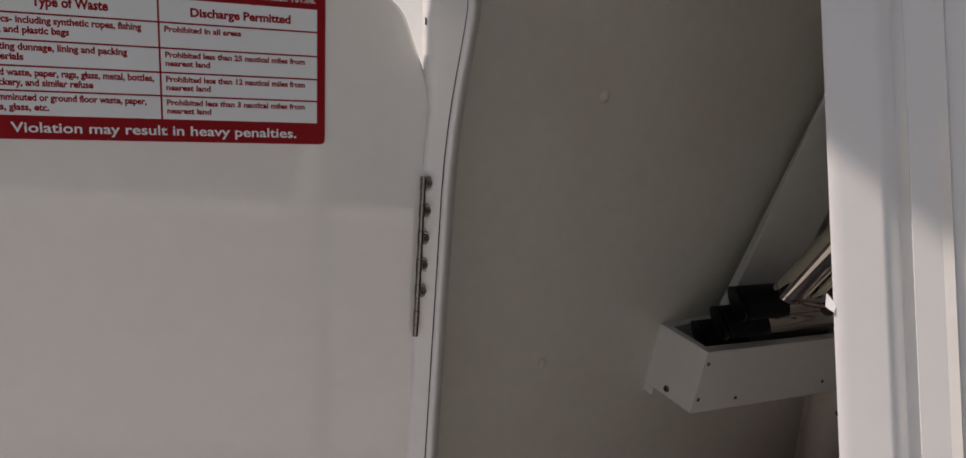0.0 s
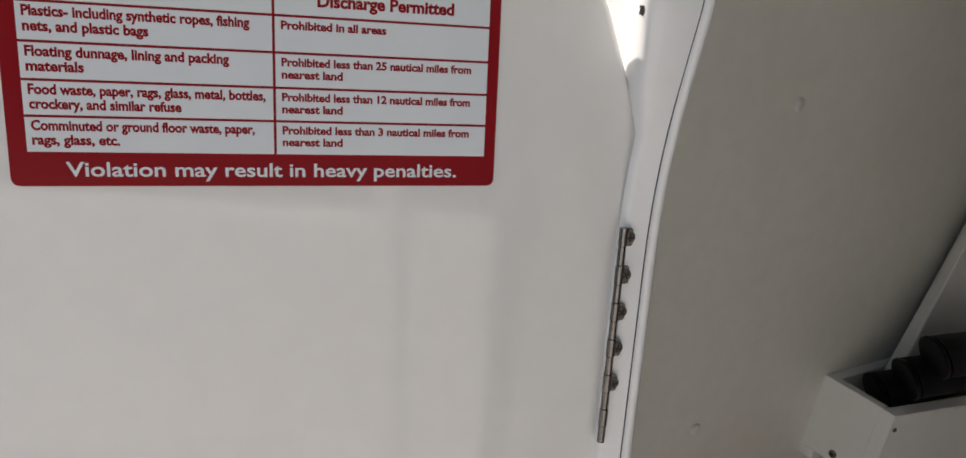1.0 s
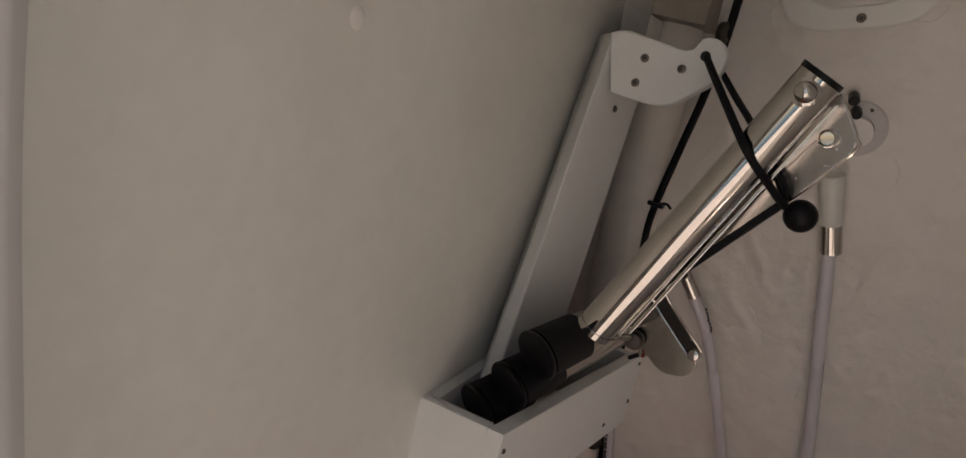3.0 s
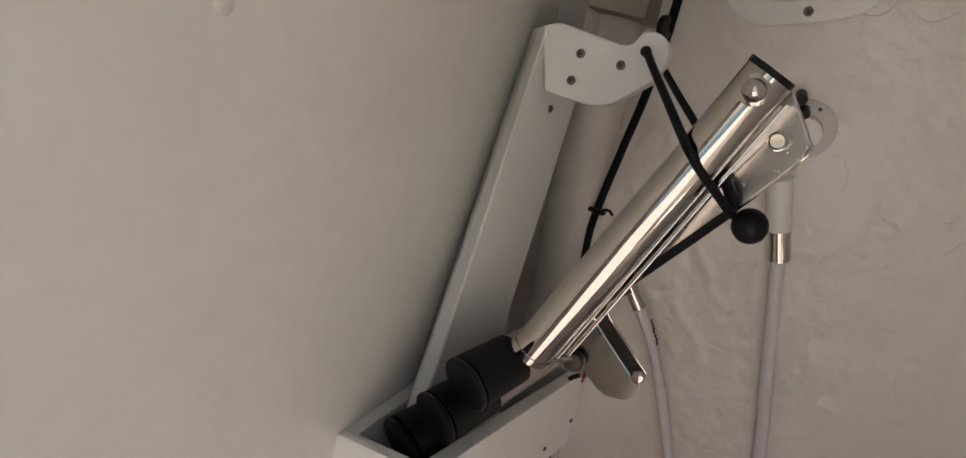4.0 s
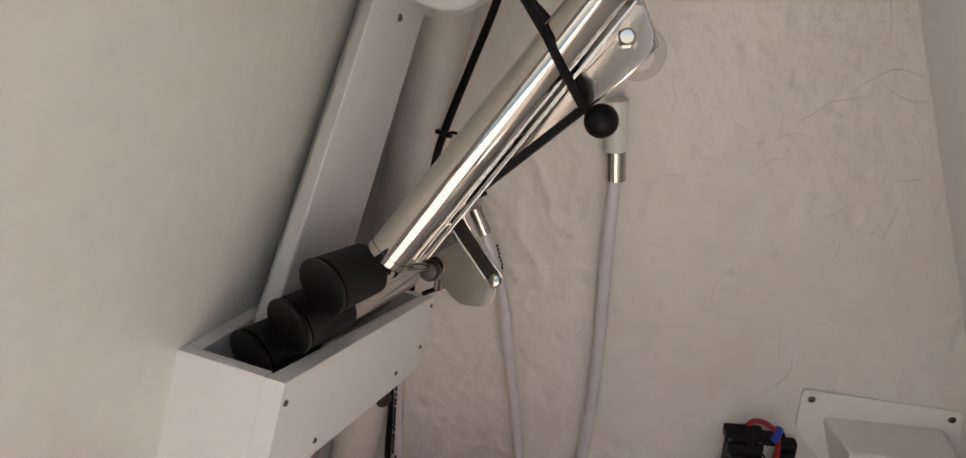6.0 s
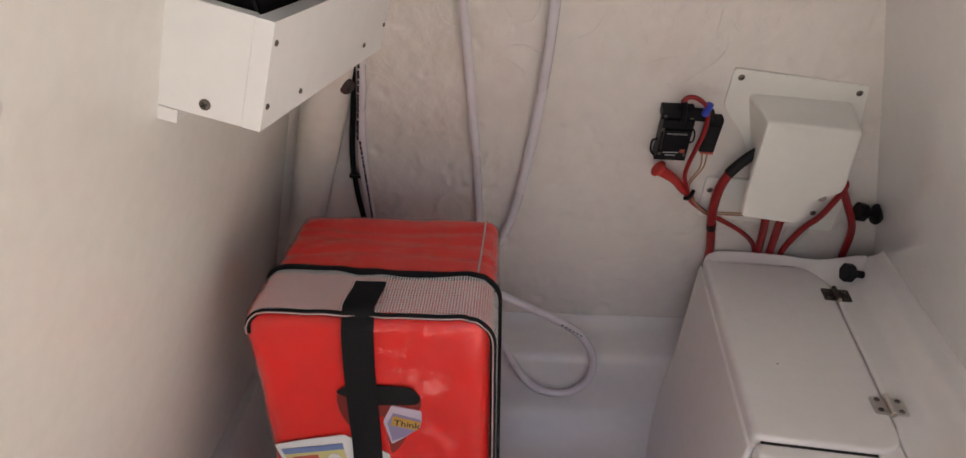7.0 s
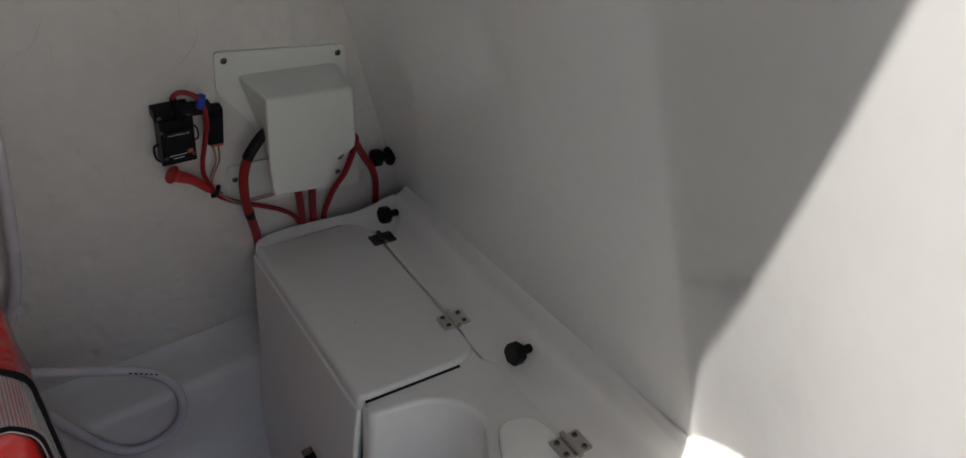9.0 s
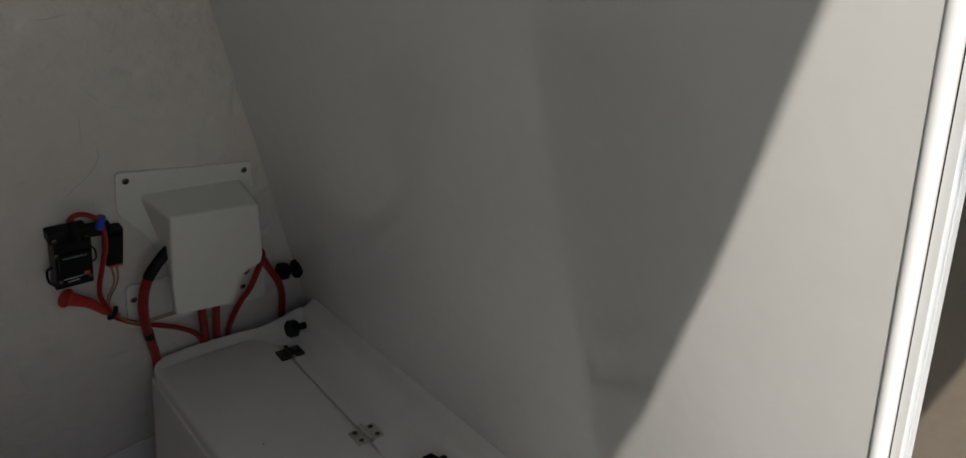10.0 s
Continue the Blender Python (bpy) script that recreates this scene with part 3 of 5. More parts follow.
LEFT_TEXT = [("Comminuted or ground floor waste, paper,", 0.89, "rags, glass, etc.", 0.335), ("Food waste, paper, rags, glass, metal, bottles,", 0.94, "crockery, and similar refuse", 0.587),
             ("Floating dunnage, lining and packing", 0.79, "materials", 0.215), ("Plastics- including synthetic ropes, fishing", 0.878, "nets, and plastic bags", 0.47)]
RIGHT_TEXT = ["Prohibited less than 3 nautical miles from", "Prohibited less than 12 nautical miles from", "Prohibited less than 25 nautical miles from", "Prohibited in all areas"]
for k, (one, w1, two, w2) in enumerate(LEFT_TEXT):
    top = ROWS_T[k + 1]
    write(one, 0.0022, top - 0.0058, PC * w1, 0.0058, PRED)
    write(two, 0.0022, top - 0.0118, PC * w2, 0.0058, PRED)
    write(RIGHT_TEXT[k], PC + 0.0032, top - 0.0057, (PW - PC) * (0.886 if k < 3 else 0.472), 0.0050, PRED)
    if k < 3:
        write("nearest land", PC + 0.0032, top - 0.0111, (PW - PC) * 0.273, 0.0050, PRED)
write("Type of Waste", 0.030, 0.0665, PC * 0.416, 0.0082, PRED)
write("Discharge Permitted", PC + 0.019, 0.0665, (PW - PC) * 0.632, 0.0074, PRED)
write("Violation may result in heavy penalties.", 0.0140, -0.0098, 0.171, 0.0088, PWHITE, bold=0.016)
write("specific distances offshore except in 'Special Areas' designated under Section 151.06.", 0.001, 0.0806, PW - 0.002, 0.0056, PWHITE, bold=0.010)
write("discharge of some waste is permitted outside of", 0.088, 0.0886, 0.104, 0.0056, PWHITE, bold=0.010)
write("Depending", 0.172, 0.0966, 0.0225, 0.0056, PWHITE, bold=0.010)
for s0, s1, t in ((0.006, 0.083, 0.0886), (0.006, 0.168, 0.0966), (0.01, 0.19, 0.1046)):
    bm = bmesh.new()
    x = s0
    while x < s1:
        w = random.uniform(0.006, 0.014)
        merge(rbox((min(w, s1 - x), 0.0030, 0.0002), 0), DOOR_M @ Matrix.Translation((x + w / 2, t + 0.0016, 0.0012)), bm)
        x += w + 0.0018
    part("illegible_line", bm, PWHITE, placard)

# ---- left side: screw caps, ladder holder, upright board ----
for y, z in ((0.311, 1.174), (0.300, 0.874), (0.935, 0.072)):
    bm = lathe([(0.0064, -0.001), (0.0064, 0.0010), (0.0052, 0.0022), (0.003, 0.0030), (0, 0.0033)], segs=20)
    cap = link("screw_cap", bm, CAP, angle=60)
    cap.matrix_world = Matrix.Translation(on_left(y, z)) @ LEFT_OUT.to_track_quat("Z", "Y").to_matrix().to_4x4()
    tagged(cap, "small round white plastic screw cap on the side panel", "screw cap", "screw caps")

BOX_M = frame_of((-0.2765, 0.4945, 0.8965), LEFT_OUT, (0, 1, 0))
holder = thing("ladder_holder", on_left(0.65, 0.80), "white plastic board box screwed to the side panel, open on top", "holder box")
T = 0.012
part("front_panel", prism(rounded([(0, 0), (0.0654, 0), (0.0654, T), (0, T)], 0.001), 0.088, 0.0015, BOX_M @ Matrix.Translation((0, 0, -0.088))), HDPE, holder)
part("side_panel", prism([(0.0800, -0.0003), (0.1246, 0.30), (0.1115, 0.30), (0.0674, T), (0.0656, T * 0.5), (0.0656, -0.0003)], 0.088, 0.0012, BOX_M @ Matrix.Translation((0, 0, -0.088))), HDPE, holder)
part("back_panel", prism([(0.0006, T + 0.0004), (0.012, T + 0.0004), (0.012, 0.30), (0.0006, 0.30)], 0.096, 0.0012, BOX_M @ Matrix.Translation((0, 0, -0.097))), HDPE, holder)
part("foot", prism([(0.0, 0.0), (0.016, 0.0), (0.016, 0.03), (0.0, 0.03)], 0.0115, 0.0012, BOX_M @ Matrix.Translation((0, 0.0002, -0.0998))), HDPE, holder)
part("bottom_panel", prism([(0.0125, T + 0.0006), (0.0665, T + 0.0006), (0.110, 0.298), (0.0125, 0.298)], 0.010, 0.001, BOX_M @ Matrix.Translation((0, 0, -0.087))), HDPE, holder)
part("end_panel", prism([(0.0125, 0.287), (0.109, 0.287), (0.110, 0.299), (0.0125, 0.299)], 0.075, 0.001, BOX_M @ Matrix.Translation((0, 0, -0.0765))), HDPE, holder)
side_n = BOX_M.to_3x3() @ Vector((0.99, -0.148, 0))
screw(holder, BOX_M @ Vector((0.0362, -0.0002, -0.0777)), (0, -1, 0), 0.0045, 10)
for y, z in ((0.006, -0.017), (0.006, -0.068), (0.0705, -0.0735), (0.2314, -0.0680), (0.2915, -0.0570), (0.2930, -0.0095)):
    screw(holder, BOX_M @ Vector((0.0805 + 0.1485 * y, y, z)), side_n, 0.0025, 40 * y * 10)

board = thing("upright_board", on_left(0.68, 0.89), "white plastic upright board with hooked bracket on the side panel", "board")


def board_edge(y, slope, off, z):
    """A point of one long edge of the upright: its depth at mid height, its lean and how far it stands off the panel."""
    return on_left(y + slope * (z - 1.05), z, off)


bm = bmesh.new()
EDGES = ((0.675, 0.30, -0.002), (0.6253, 0.34, 0.0185), (0.6116, 0.267, 0.0335), (0.7124, 0.258, 0.0520), (0.7124, 0.258, -0.002))
rows = [[bm.verts.new(board_edge(*e, z)) for e in EDGES] for z in (0.893, 0.95, 1.0, 1.05, 1.10, 1.15, 1.217)]
for p, q in zip(rows, rows[1:]):
    for i in range(5):
        bm.faces.new((p[i], p[(i + 1) % 5], q[(i + 1) % 5], q[i]))
bm.faces.new(rows[0][::-1])
crown = bm.faces.new(rows[-1])
bmesh.ops.recalc_face_normals(bm, faces=bm.faces)
soft = [e for e in bm.edges if all(v in {r[1] for r in rows} | {r[2] for r in rows} for v in e.verts) and not any(f is crown for f in e.link_faces)]
soft = [e for e in soft if abs(e.verts[0].co.z - e.verts[1].co.z) > 0.02]
bmesh.ops.bevel(bm, geom=soft + list(crown.edges), offset=0.003, segments=3, profile=0.6, affect="EDGES")
part("upright", bm, HDPE, board)
poly = rounded([(-0.1590, 1.2082), (-0.1447, 1.2101), (-0.0904, 1.1863), (-0.0828, 1.1872), (-0.0742, 1.1972), (-0.0599, 1.1939), (-0.0532, 1.1787), (-0.0637, 1.1577), (-0.1037, 1.1386), (-0.1199, 1.1391), (-0.1590, 1.1539)], [0.002, 0.006, 0.006, 0.003, 0.006, 0.008, 0.008, 0.006, 0.008, 0.008, 0.003], 4)
part("hook_bracket", prism([(x, z) for x, z in poly], 0.022, 0.002, Matrix.Translation((0, 0.6795, 0)) @ pose(0, 0, 0, 90), 3), HDPE, board, "white plastic bracket with a hooked end")
for x, z in ((-0.1266, 1.1825), (-0.0933, 1.1706), (-0.1352, 1.1610)):
    screw(board, (x, 0.6573, z), (0, -1, 0), 0.0039, x * 900)
screw(board, on_left(0.6905, 1.1514, 0.0442), LEFT_OUT, 0.0035, 15)
# no hole is cut: a dark disc paints the shade inside it
bm = lathe([(0.0046, 0), (0.0046, 0.001), (0, 0.001)], pose(-0.0728, 0.6578, 1.1801, 90), 16)
part("cord_hole_shade", bm, SLOT, board, "flat dark disc for the shade of a drilled hole")
cleat = thing("corner_cleat", on_left(0.75, 1.15), "off-white moulded cleat under an added dark block for corner shade", "cleat block")


def cleat_block(plan, z0, z1, bevel):
    """A block whose plan is given as rows of depth and distance off the panel."""
    bm = bmesh.new()
    rows = [[bm.verts.new(on_left(y, z, off)) for y, off in plan] for z in (z0, z1)]
    n = len(plan)
    for i in range(n):
        bm.faces.new((rows[0][i], rows[0][(i + 1) % n], rows[1][(i + 1) % n], rows[1][i]))
    bm.faces.new(rows[0][::-1])
    bm.faces.new(rows[1])
    bmesh.ops.recalc_face_normals(bm, faces=bm.faces)
    bmesh.ops.bevel(bm, geom=bm.edges[:], offset=bevel, segments=2, profile=0.6, affect="EDGES")
    return bm


part("lower_block", cleat_block([(0.7035, 0.051), (0.790, 0.056), (0.790, 0.030)], 1.164, 1.243, 0.002), WALL, cleat)
# added dark block: its colour stands for the shaded pocket above the cleat
part("pocket_shade_block", cleat_block([(0.7045, 0.050), (0.722, 0.100), (0.790, 0.100), (0.790, 0.036)], 1.2435, 1.37, 0.002), POCKETDARK, cleat, "dark block standing in for the shaded pocket")


# ---- folded stainless boarding ladder ----
ladder = thing("boarding_ladder", (-0.15, 0.60, 0.86), "folded polished stainless boarding ladder with black rubber steps", "ladder")
A, B = Vector((-0.1485, 0.572, 0.9475)), Vector((0.0220, 0.562, 1.1490))
way = (B - A).normalized()
part("main_tube", tube([A, A.lerp(B, 0.5), B], 0.0165, 28, smooth=False), STEEL, ladder, angle=30)
for (p, q), w in ((((0.0250, 0.578, 1.131), (-0.129, 0.578, 0.944)), 0.0042), (((0.0330, 0.580, 1.130), (-0.1205, 0.580, 0.9455)), 0.0030)):
    p, q = Vector(p), Vector(q)
    part("guide_rail", rbox(((q - p).length, 0.020, w), 0.0008, frame_of(p.lerp(q, 0.5) + Vector((0, 0.010, 0)), q - p, (0, 1, 0))), STEEL, ladder, "folded steel edge along the tube", angle=30)
part("tube_collar", tube([A + way * 0.001, A + way * 0.006], 0.0174, 28, smooth=False), STEEL, ladder, angle=30)
part("end_cap", tube([B - way * 0.001, B + way * 0.0035], 0.0170, 24, smooth=False), BLACK, ladder, "black plastic end cap")
part("pivot_bolt", lathe([(0.0105, -0.002), (0.0105, 0.001), (0.009, 0.002), (0.0078, 0.0024), (0.0068, 0.006), (0.0040, 0.0084), (0, 0.0092)], Matrix.Translation(B - way * 0.014 + Vector((0, -0.0150, 0))) @ pose(0, 0, 0, 90), 24), STEEL, ladder)


def deep_plate(poly, thick, y0, bevel=0.0006):
    """A plate cut to x, z outline that turns back towards its low end."""
    bm = prism(poly, thick, bevel, pose(0, 0, 0, 90))
    for v in bm.verts:
        v.co.y += y0 + 0.20 * (0.045 - v.co.x)
    return bm


EDGE = [(0.035, 1.139), (0.0405, 1.124), (0.0465, 1.106), (0.0440, 1.095), (-0.002, 1.056), (-0.084, 0.996), (-0.106, 0.982)]
poly = rounded([(0.015, 1.128)] + EDGE + [(-0.125, 0.955)], [0.002, 0.003, 0.012, 0.012, 0.008, 0.004, 0.004, 0.004, 0.002], 5)
part("side_plate", deep_plate(poly, 0.003, 0.594), BRUSH, ladder, "polished stainless pivot plate with water drops", angle=30)
line = [Vector((x, 0.593 + 0.20 * (0.045 - x), z)) for x, z in EDGE]
part("plate_lip", tube(line, 0.0014, 8, 6), STEEL, ladder, "rolled bright edge of the plate")
a, b = Vector((-0.005, 0.596, 1.055)), Vector((-0.083, 0.612, 0.9955))
part("rubber_strip", rbox(((b - a).length, 0.0065, 0.0085), 0.001, frame_of(a.lerp(b, 0.5), (b - a), Vector((0, 0, 1)))), RUBBER, ladder, "black rubber edge strip")
part("rubber_hook", tube([(-0.013, 0.590, 1.080), (-0.006, 0.588, 1.079), (-0.001, 0.589, 1.068), (-0.002, 0.592, 1.056)], 0.0024, 8), RUBBER, ladder)
for c, rad in (((0.027, 0.593, 1.106), 0.0060), ((-0.005, 0.602, 1.072), 0.0025)):
    part("bolt", lathe([(rad * 1.2, 0), (rad * 1.2, 0.001), (rad, 0.0014), (rad, 0.0085), (rad * 0.8, 0.0098), (0, 0.0100)], Matrix.Translation(c) @ pose(0, 0, 0, 90), 16), STEEL, ladder, angle=30)
drops = bmesh.new()
for _ in range(30):
    x, z = random.uniform(-0.01, 0.036), random.uniform(1.075, 1.125)
    if z > 1.062 + 0.80 * x and z < 1.10 + 0.9 * x:
        merge(lathe([(0.0011, 0), (0.0009, 0.0006), (0, 0.0009)], Matrix.Translation((x, 0.5908 + 0.20 * (0.045 - x), z)) @ pose(0, 0, 0, 90) @ Matrix.Scale(random.uniform(0.4, 1.0), 4), 8), None, drops)
part("water_drops", drops, STEEL, ladder)
poly = rounded([(-0.140, 0.931), (-0.110, 0.948), (-0.103, 0.956), (-0.074, 0.910), (-0.077, 0.899), (-0.085, 0.893), (-0.104, 0.895), (-0.112, 0.901), (-0.121, 0.913), (-0.131, 0.927)], 0.004, 4)
part("clamp_plate", prism(poly, 0.0025, 0.0005, Matrix.Translation((0, 0.642, 0)) @ pose(0, 0, 0, 90)), CLAMP, ladder, "dull steel clamp plate", angle=30)
poly = rounded([(-0.132, 0.944), (-0.114, 0.963), (-0.105, 0.950), (-0.129, 0.936)], 0.002)
part("clamp_block", prism(poly, 0.012, 0.001, Matrix.Translation((0, 0.638, 0)) @ pose(0, 0, 0, 90)), DARKSTEEL, ladder)
path = [Vector(p) for p in ((-0.080, 0.616, 0.997), (-0.094, 0.617, 0.990), (-0.1020, 0.618, 0.982), (-0.1035, 0.620, 0.972), (-0.0985, 0.622, 0.960), (-0.0860, 0.623, 0.9405), (-0.0725, 0.624, 0.920))]
bm, rows = bmesh.new(), []
for k, p in enumerate(path):
    d = (path[min(k + 1, 6)] - path[max(k - 1, 0)]).normalized()
    side = (Vector((0, -0.25, 0.0)) + d.cross(Vector((0, 1, 0)))).normalized()
    rows.append([bm.verts.new(p + side * (0.0068 * s)) for s in (-1, -0.3, 0.3, 1)])
for p, q in zip(rows, rows[1:]):
    for k in range(3):
        bm.faces.new((p[k], p[k + 1], q[k + 1], q[k]))
rims = [[tuple(r[k].co) for r in rows] for k in (0, 3)]
bmesh.ops.solidify(bm, geom=bm.faces[:], thickness=0.0022)
bmesh.ops.recalc_face_normals(bm, faces=bm.faces)
# the strap's shaded inner face is given by the darker steel
strap = part("clamp_strap", bm, DARKSTEEL, ladder, "dark bent steel strap", angle=50)
for rim in rims:
    part("strap_edge", tube(rim, 0.0011, 8, 4), STEEL, strap)
part("strap_bolt", lathe([(0.0060, 0), (0.0060, 0.006), (0.0045, 0.008), (0, 0.0085)], Matrix.Translation((-0.0735, 0.626, 0.921)) @ pose(0, 0, 0, 90), 16), STEEL, ladder, angle=30)
part("clamp_knob", lathe([(0.009, 0), (0.0095, 0.004), (0.007, 0.008), (0, 0.009)], Matrix.Translation((-0.129, 0.634, 0.926)) @ pose(0, 0, 0, 90), 16), DARKSTEEL, ladder)
STEP = Vector((0.10, 0.99, -0.03)).normalized()
CUT = Vector((0.50, 0.73, 0.33)).normalized()  # the caps close the steps at a slant
side = STEP.cross(Vector((0, 0, 1))).normalized()
up = side.cross(STEP)


def slant(bm, c, low=0.0):
    """Sets a turned piece on the step's axis, sheared so that its ends lie along the slanted cut."""
    for v in bm.verts:
        q = side * v.co.x + up * v.co.y
        v.co = c + q + STEP * (v.co.z - (q.dot(CUT) / STEP.dot(CUT) if v.co.z < 0.1 else 0.0))
    return bm


for c in ((-0.1818, 0.520, 0.9352), (-0.2080, 0.521, 0.9060), (-0.2390, 0.523, 0.8815)):
    c = Vector(c)
    step = part("step", slant(lathe([(0.0198, 0.0040), (0.0198, 0.09), (0.0190, 0.235)], None, 28), c), STEEL, ladder, "stainless ladder step", angle=30)
    part("step_cap", slant(lathe([(0.0200, 0.0072), (0.0218, 0.0058), (0.0222, 0.0032), (0.0216, 0.0008), (0.0182, -0.0006), (0, -0.0010)], None, 32), c), BLACK, step, "black plastic end cap", angle=30)
    bm = bmesh.new()
    rows = []
    for i in range(9):
        rows.append([])
        for k in range(19):
            inset = 5 if i in (0, 8) else (1.5 if i in (1, 7) else 0)
            ang = radians(-66 + inset + (238 - 2 * inset) * k / 18)
            rows[-1].append(bm.verts.new((0.0202 * math.cos(ang), 0.0202 * math.sin(ang), 0.0098 + 0.072 * (0, 0.03, 0.08, 0.25, 0.5, 0.75, 0.92, 0.97, 1)[i])))
    for p, q in zip(rows, rows[1:]):
        for k in range(18):
            bm.faces.new((p[k], p[k + 1], q[k + 1], q[k]))
    bmesh.ops.recalc_face_normals(bm, faces=bm.faces)
    bmesh.ops.solidify(bm, geom=bm.faces[:], thickness=-0.0014)
    bmesh.ops.recalc_face_normals(bm, faces=bm.faces)
    part("step_pad", slant(bm, c), RUBBER, step, "black ribbed rubber step pad", angle=60)
part("link_pin", tube([(-0.145, 0.60, 0.935), (-0.125, 0.64, 0.925), (-0.128, 0.66, 0.905)], 0.004, 10), STEEL, ladder)
part("lanyard", tube([(-0.118, 0.640, 0.945), (-0.106, 0.665, 0.925), (-0.118, 0.690, 0.905), (-0.145, 0.672, 0.896)], 0.0022, 8), CORD, ladder, "short black lanyard")

bungee = thing("ball_bungee", (0.010, 0.59, 1.047), "black bungee cord with a ball end looped round the ladder", "bungee cord")
part("cord", tube([(-0.0718, 0.672, 1.1792), (-0.0713, 0.655, 1.1782), (-0.0510, 0.6010, 1.1440), (-0.0300, 0.5490, 1.1085), (-0.0255, 0.5440, 1.1000), (-0.0200, 0.5480, 1.0890), (-0.012, 0.566, 1.0740), (-0.0030, 0.5860, 1.0575), (0.006, 0.592, 1.050)], 0.0033, 10, 3), CORD, bungee)
part("back_cord", tube([(-0.0670, 0.690, 1.172), (-0.0620, 0.680, 1.167), (-0.0445, 0.640, 1.1420), (-0.0270, 0.600, 1.118), (-0.010, 0.592, 1.085), (-0.002, 0.592, 1.060)], 0.0030, 10, 4), CORD, bungee)
part("ball", lathe([(0.0128 * math.sin(math.pi * k / 14), -0.0128 * math.cos(math.pi * k / 14)) for k in range(15)], pose(0.0100, 0.590, 1.0475), 24), BLACK, bungee, "round black plastic ball", angle=60)

# ---- forward wall: cables, hoses, fittings ----
cable = thing("black_cable", on_front(-0.2, 0.45), "thin black cable tied down the corner of the rough wall", "cable")
path = [on_front(x, z, o) for x, z, o in ((-0.010, 1.40, 0.034), (-0.060, 1.243, 0.034), (-0.090, 1.168, 0.034), (-0.119, 1.109, 0.034), (-0.150, 1.045, 0.034), (-0.166, 1.000, 0.033), (-0.205, 0.86, 0.022), (-0.243, 0.723, 0.008), (-0.266, 0.60, 0.008), (-0.270, 0.53, 0.010), (-0.266, 0.45, 0.010), (-0.25, 0.32, 0.010))]
part("sheath", tube(path, 0.0042, 10), CORD, cable)
for x, z, tilt in ((-0.149, 1.046, 20), (-0.268, 0.545, 0)):
    tie = part("cable_tie", rbox((0.018, 0.014, 0.005), 0.0015, Matrix.Translation(on_front(x, z, 0.034 if z > 0.9 else 0.010)) @ pose(0, 0, 0, 0, tilt, 0)), BLACK, cable)
    part("tie_tail", tube([on_front(x, z, 0.012 + (0.024 if z > 0.9 else 0)), on_front(x + 0.012, z + 0.002, 0.014 + (0.024 if z > 0.9 else 0)), on_front(x + 0.018, z - 0.001, 0.020 + (0.024 if z > 0.9 else 0))], 0.0016, 8), BLACK, tie)
printed = thing("printed_hose", on_front(-0.24, 0.45), "clear hose with small black print beside the cable", "hose")
path = [on_front(x, z, 0.012) for x, z in ((-0.205, 0.92), (-0.227, 0.80), (-0.236, 0.723), (-0.249, 0.62), (-0.254, 0.55), (-0.254, 0.46), (-0.25, 0.34))]
part("tubing", tube(path, 0.0068, 12), HOSE, printed)
bm = bmesh.new()
z = 0.80
while z > 0.40:
    q = random.uniform(0.003, 0.009)
    x = -0.227 - 0.15 * (0.80 - z) if z > 0.62 else -0.2515
    merge(rbox((0.0030, 0.0008, q), 0), Matrix.Translation(on_front(x + 0.0005, z, 0.0190)), bm)
    z -= q + 0.0018
part("print", bm, INK, printed, "rows of tiny black print")
for x, z, off, face in ((-0.2541, 0.7081, 0.0279, (0.62, -0.76, -0.20)), (-0.070, 1.222, 0.038, (0.90, -0.36, -0.25))):
    bm = lathe([(0.011, -0.004), (0.011, 0.002), (0.008, 0.003), (0.0045, 0.0032), (0.004, 0.0022), (0, 0.0022)], Matrix.Translation(on_front(x, z, off)) @ Vector(face).to_track_quat("Z", "Y").to_matrix().to_4x4(), 20)
    tagged(link("washer_screw", bm, DARKSTEEL), "dark screw with a wide washer in the tabbing", "screw", "washer screws")


def hose(name, pts, rad, label, printed_at=()):
    h = thing(name, pts[-1], label, "hose", "water hoses")
    part("tubing", tube(pts, rad, 16, 8), HOSE, h, angle=60)
    return h


h1 = hose("water_hose", [on_front(x, z, o) for x, z, o in ((-0.119, 0.948, 0.020), (-0.112, 0.925, 0.022), (-0.1005, 0.880, 0.022), (-0.0935, 0.800, 0.018), (-0.0885, 0.690, 0.015), (-0.0830, 0.560, 0.015), (-0.0820, 0.440, 0.015), (-0.086, 0.36, 0.016), (-0.10, 0.27, 0.030))], 0.0062,
          "milky clear water hose hanging down the rough wall")
part("barb", tube([on_front(-0.124, 0.958, 0.018), on_front(-0.113, 0.930, 0.022)], 0.0080, 14, smooth=False), STEEL, h1, "steel hose barb")
bm = bmesh.new()
for k in range(7):
    merge(rbox((0.0022, 0.0008, 0.0035), 0), Matrix.Translation(on_front(-0.0990 + 0.0008 * k + random.uniform(-0.0006, 0.0006), 0.919 - 0.0045 * k, 0.0290)), bm)
part("print", bm, INK, h1)
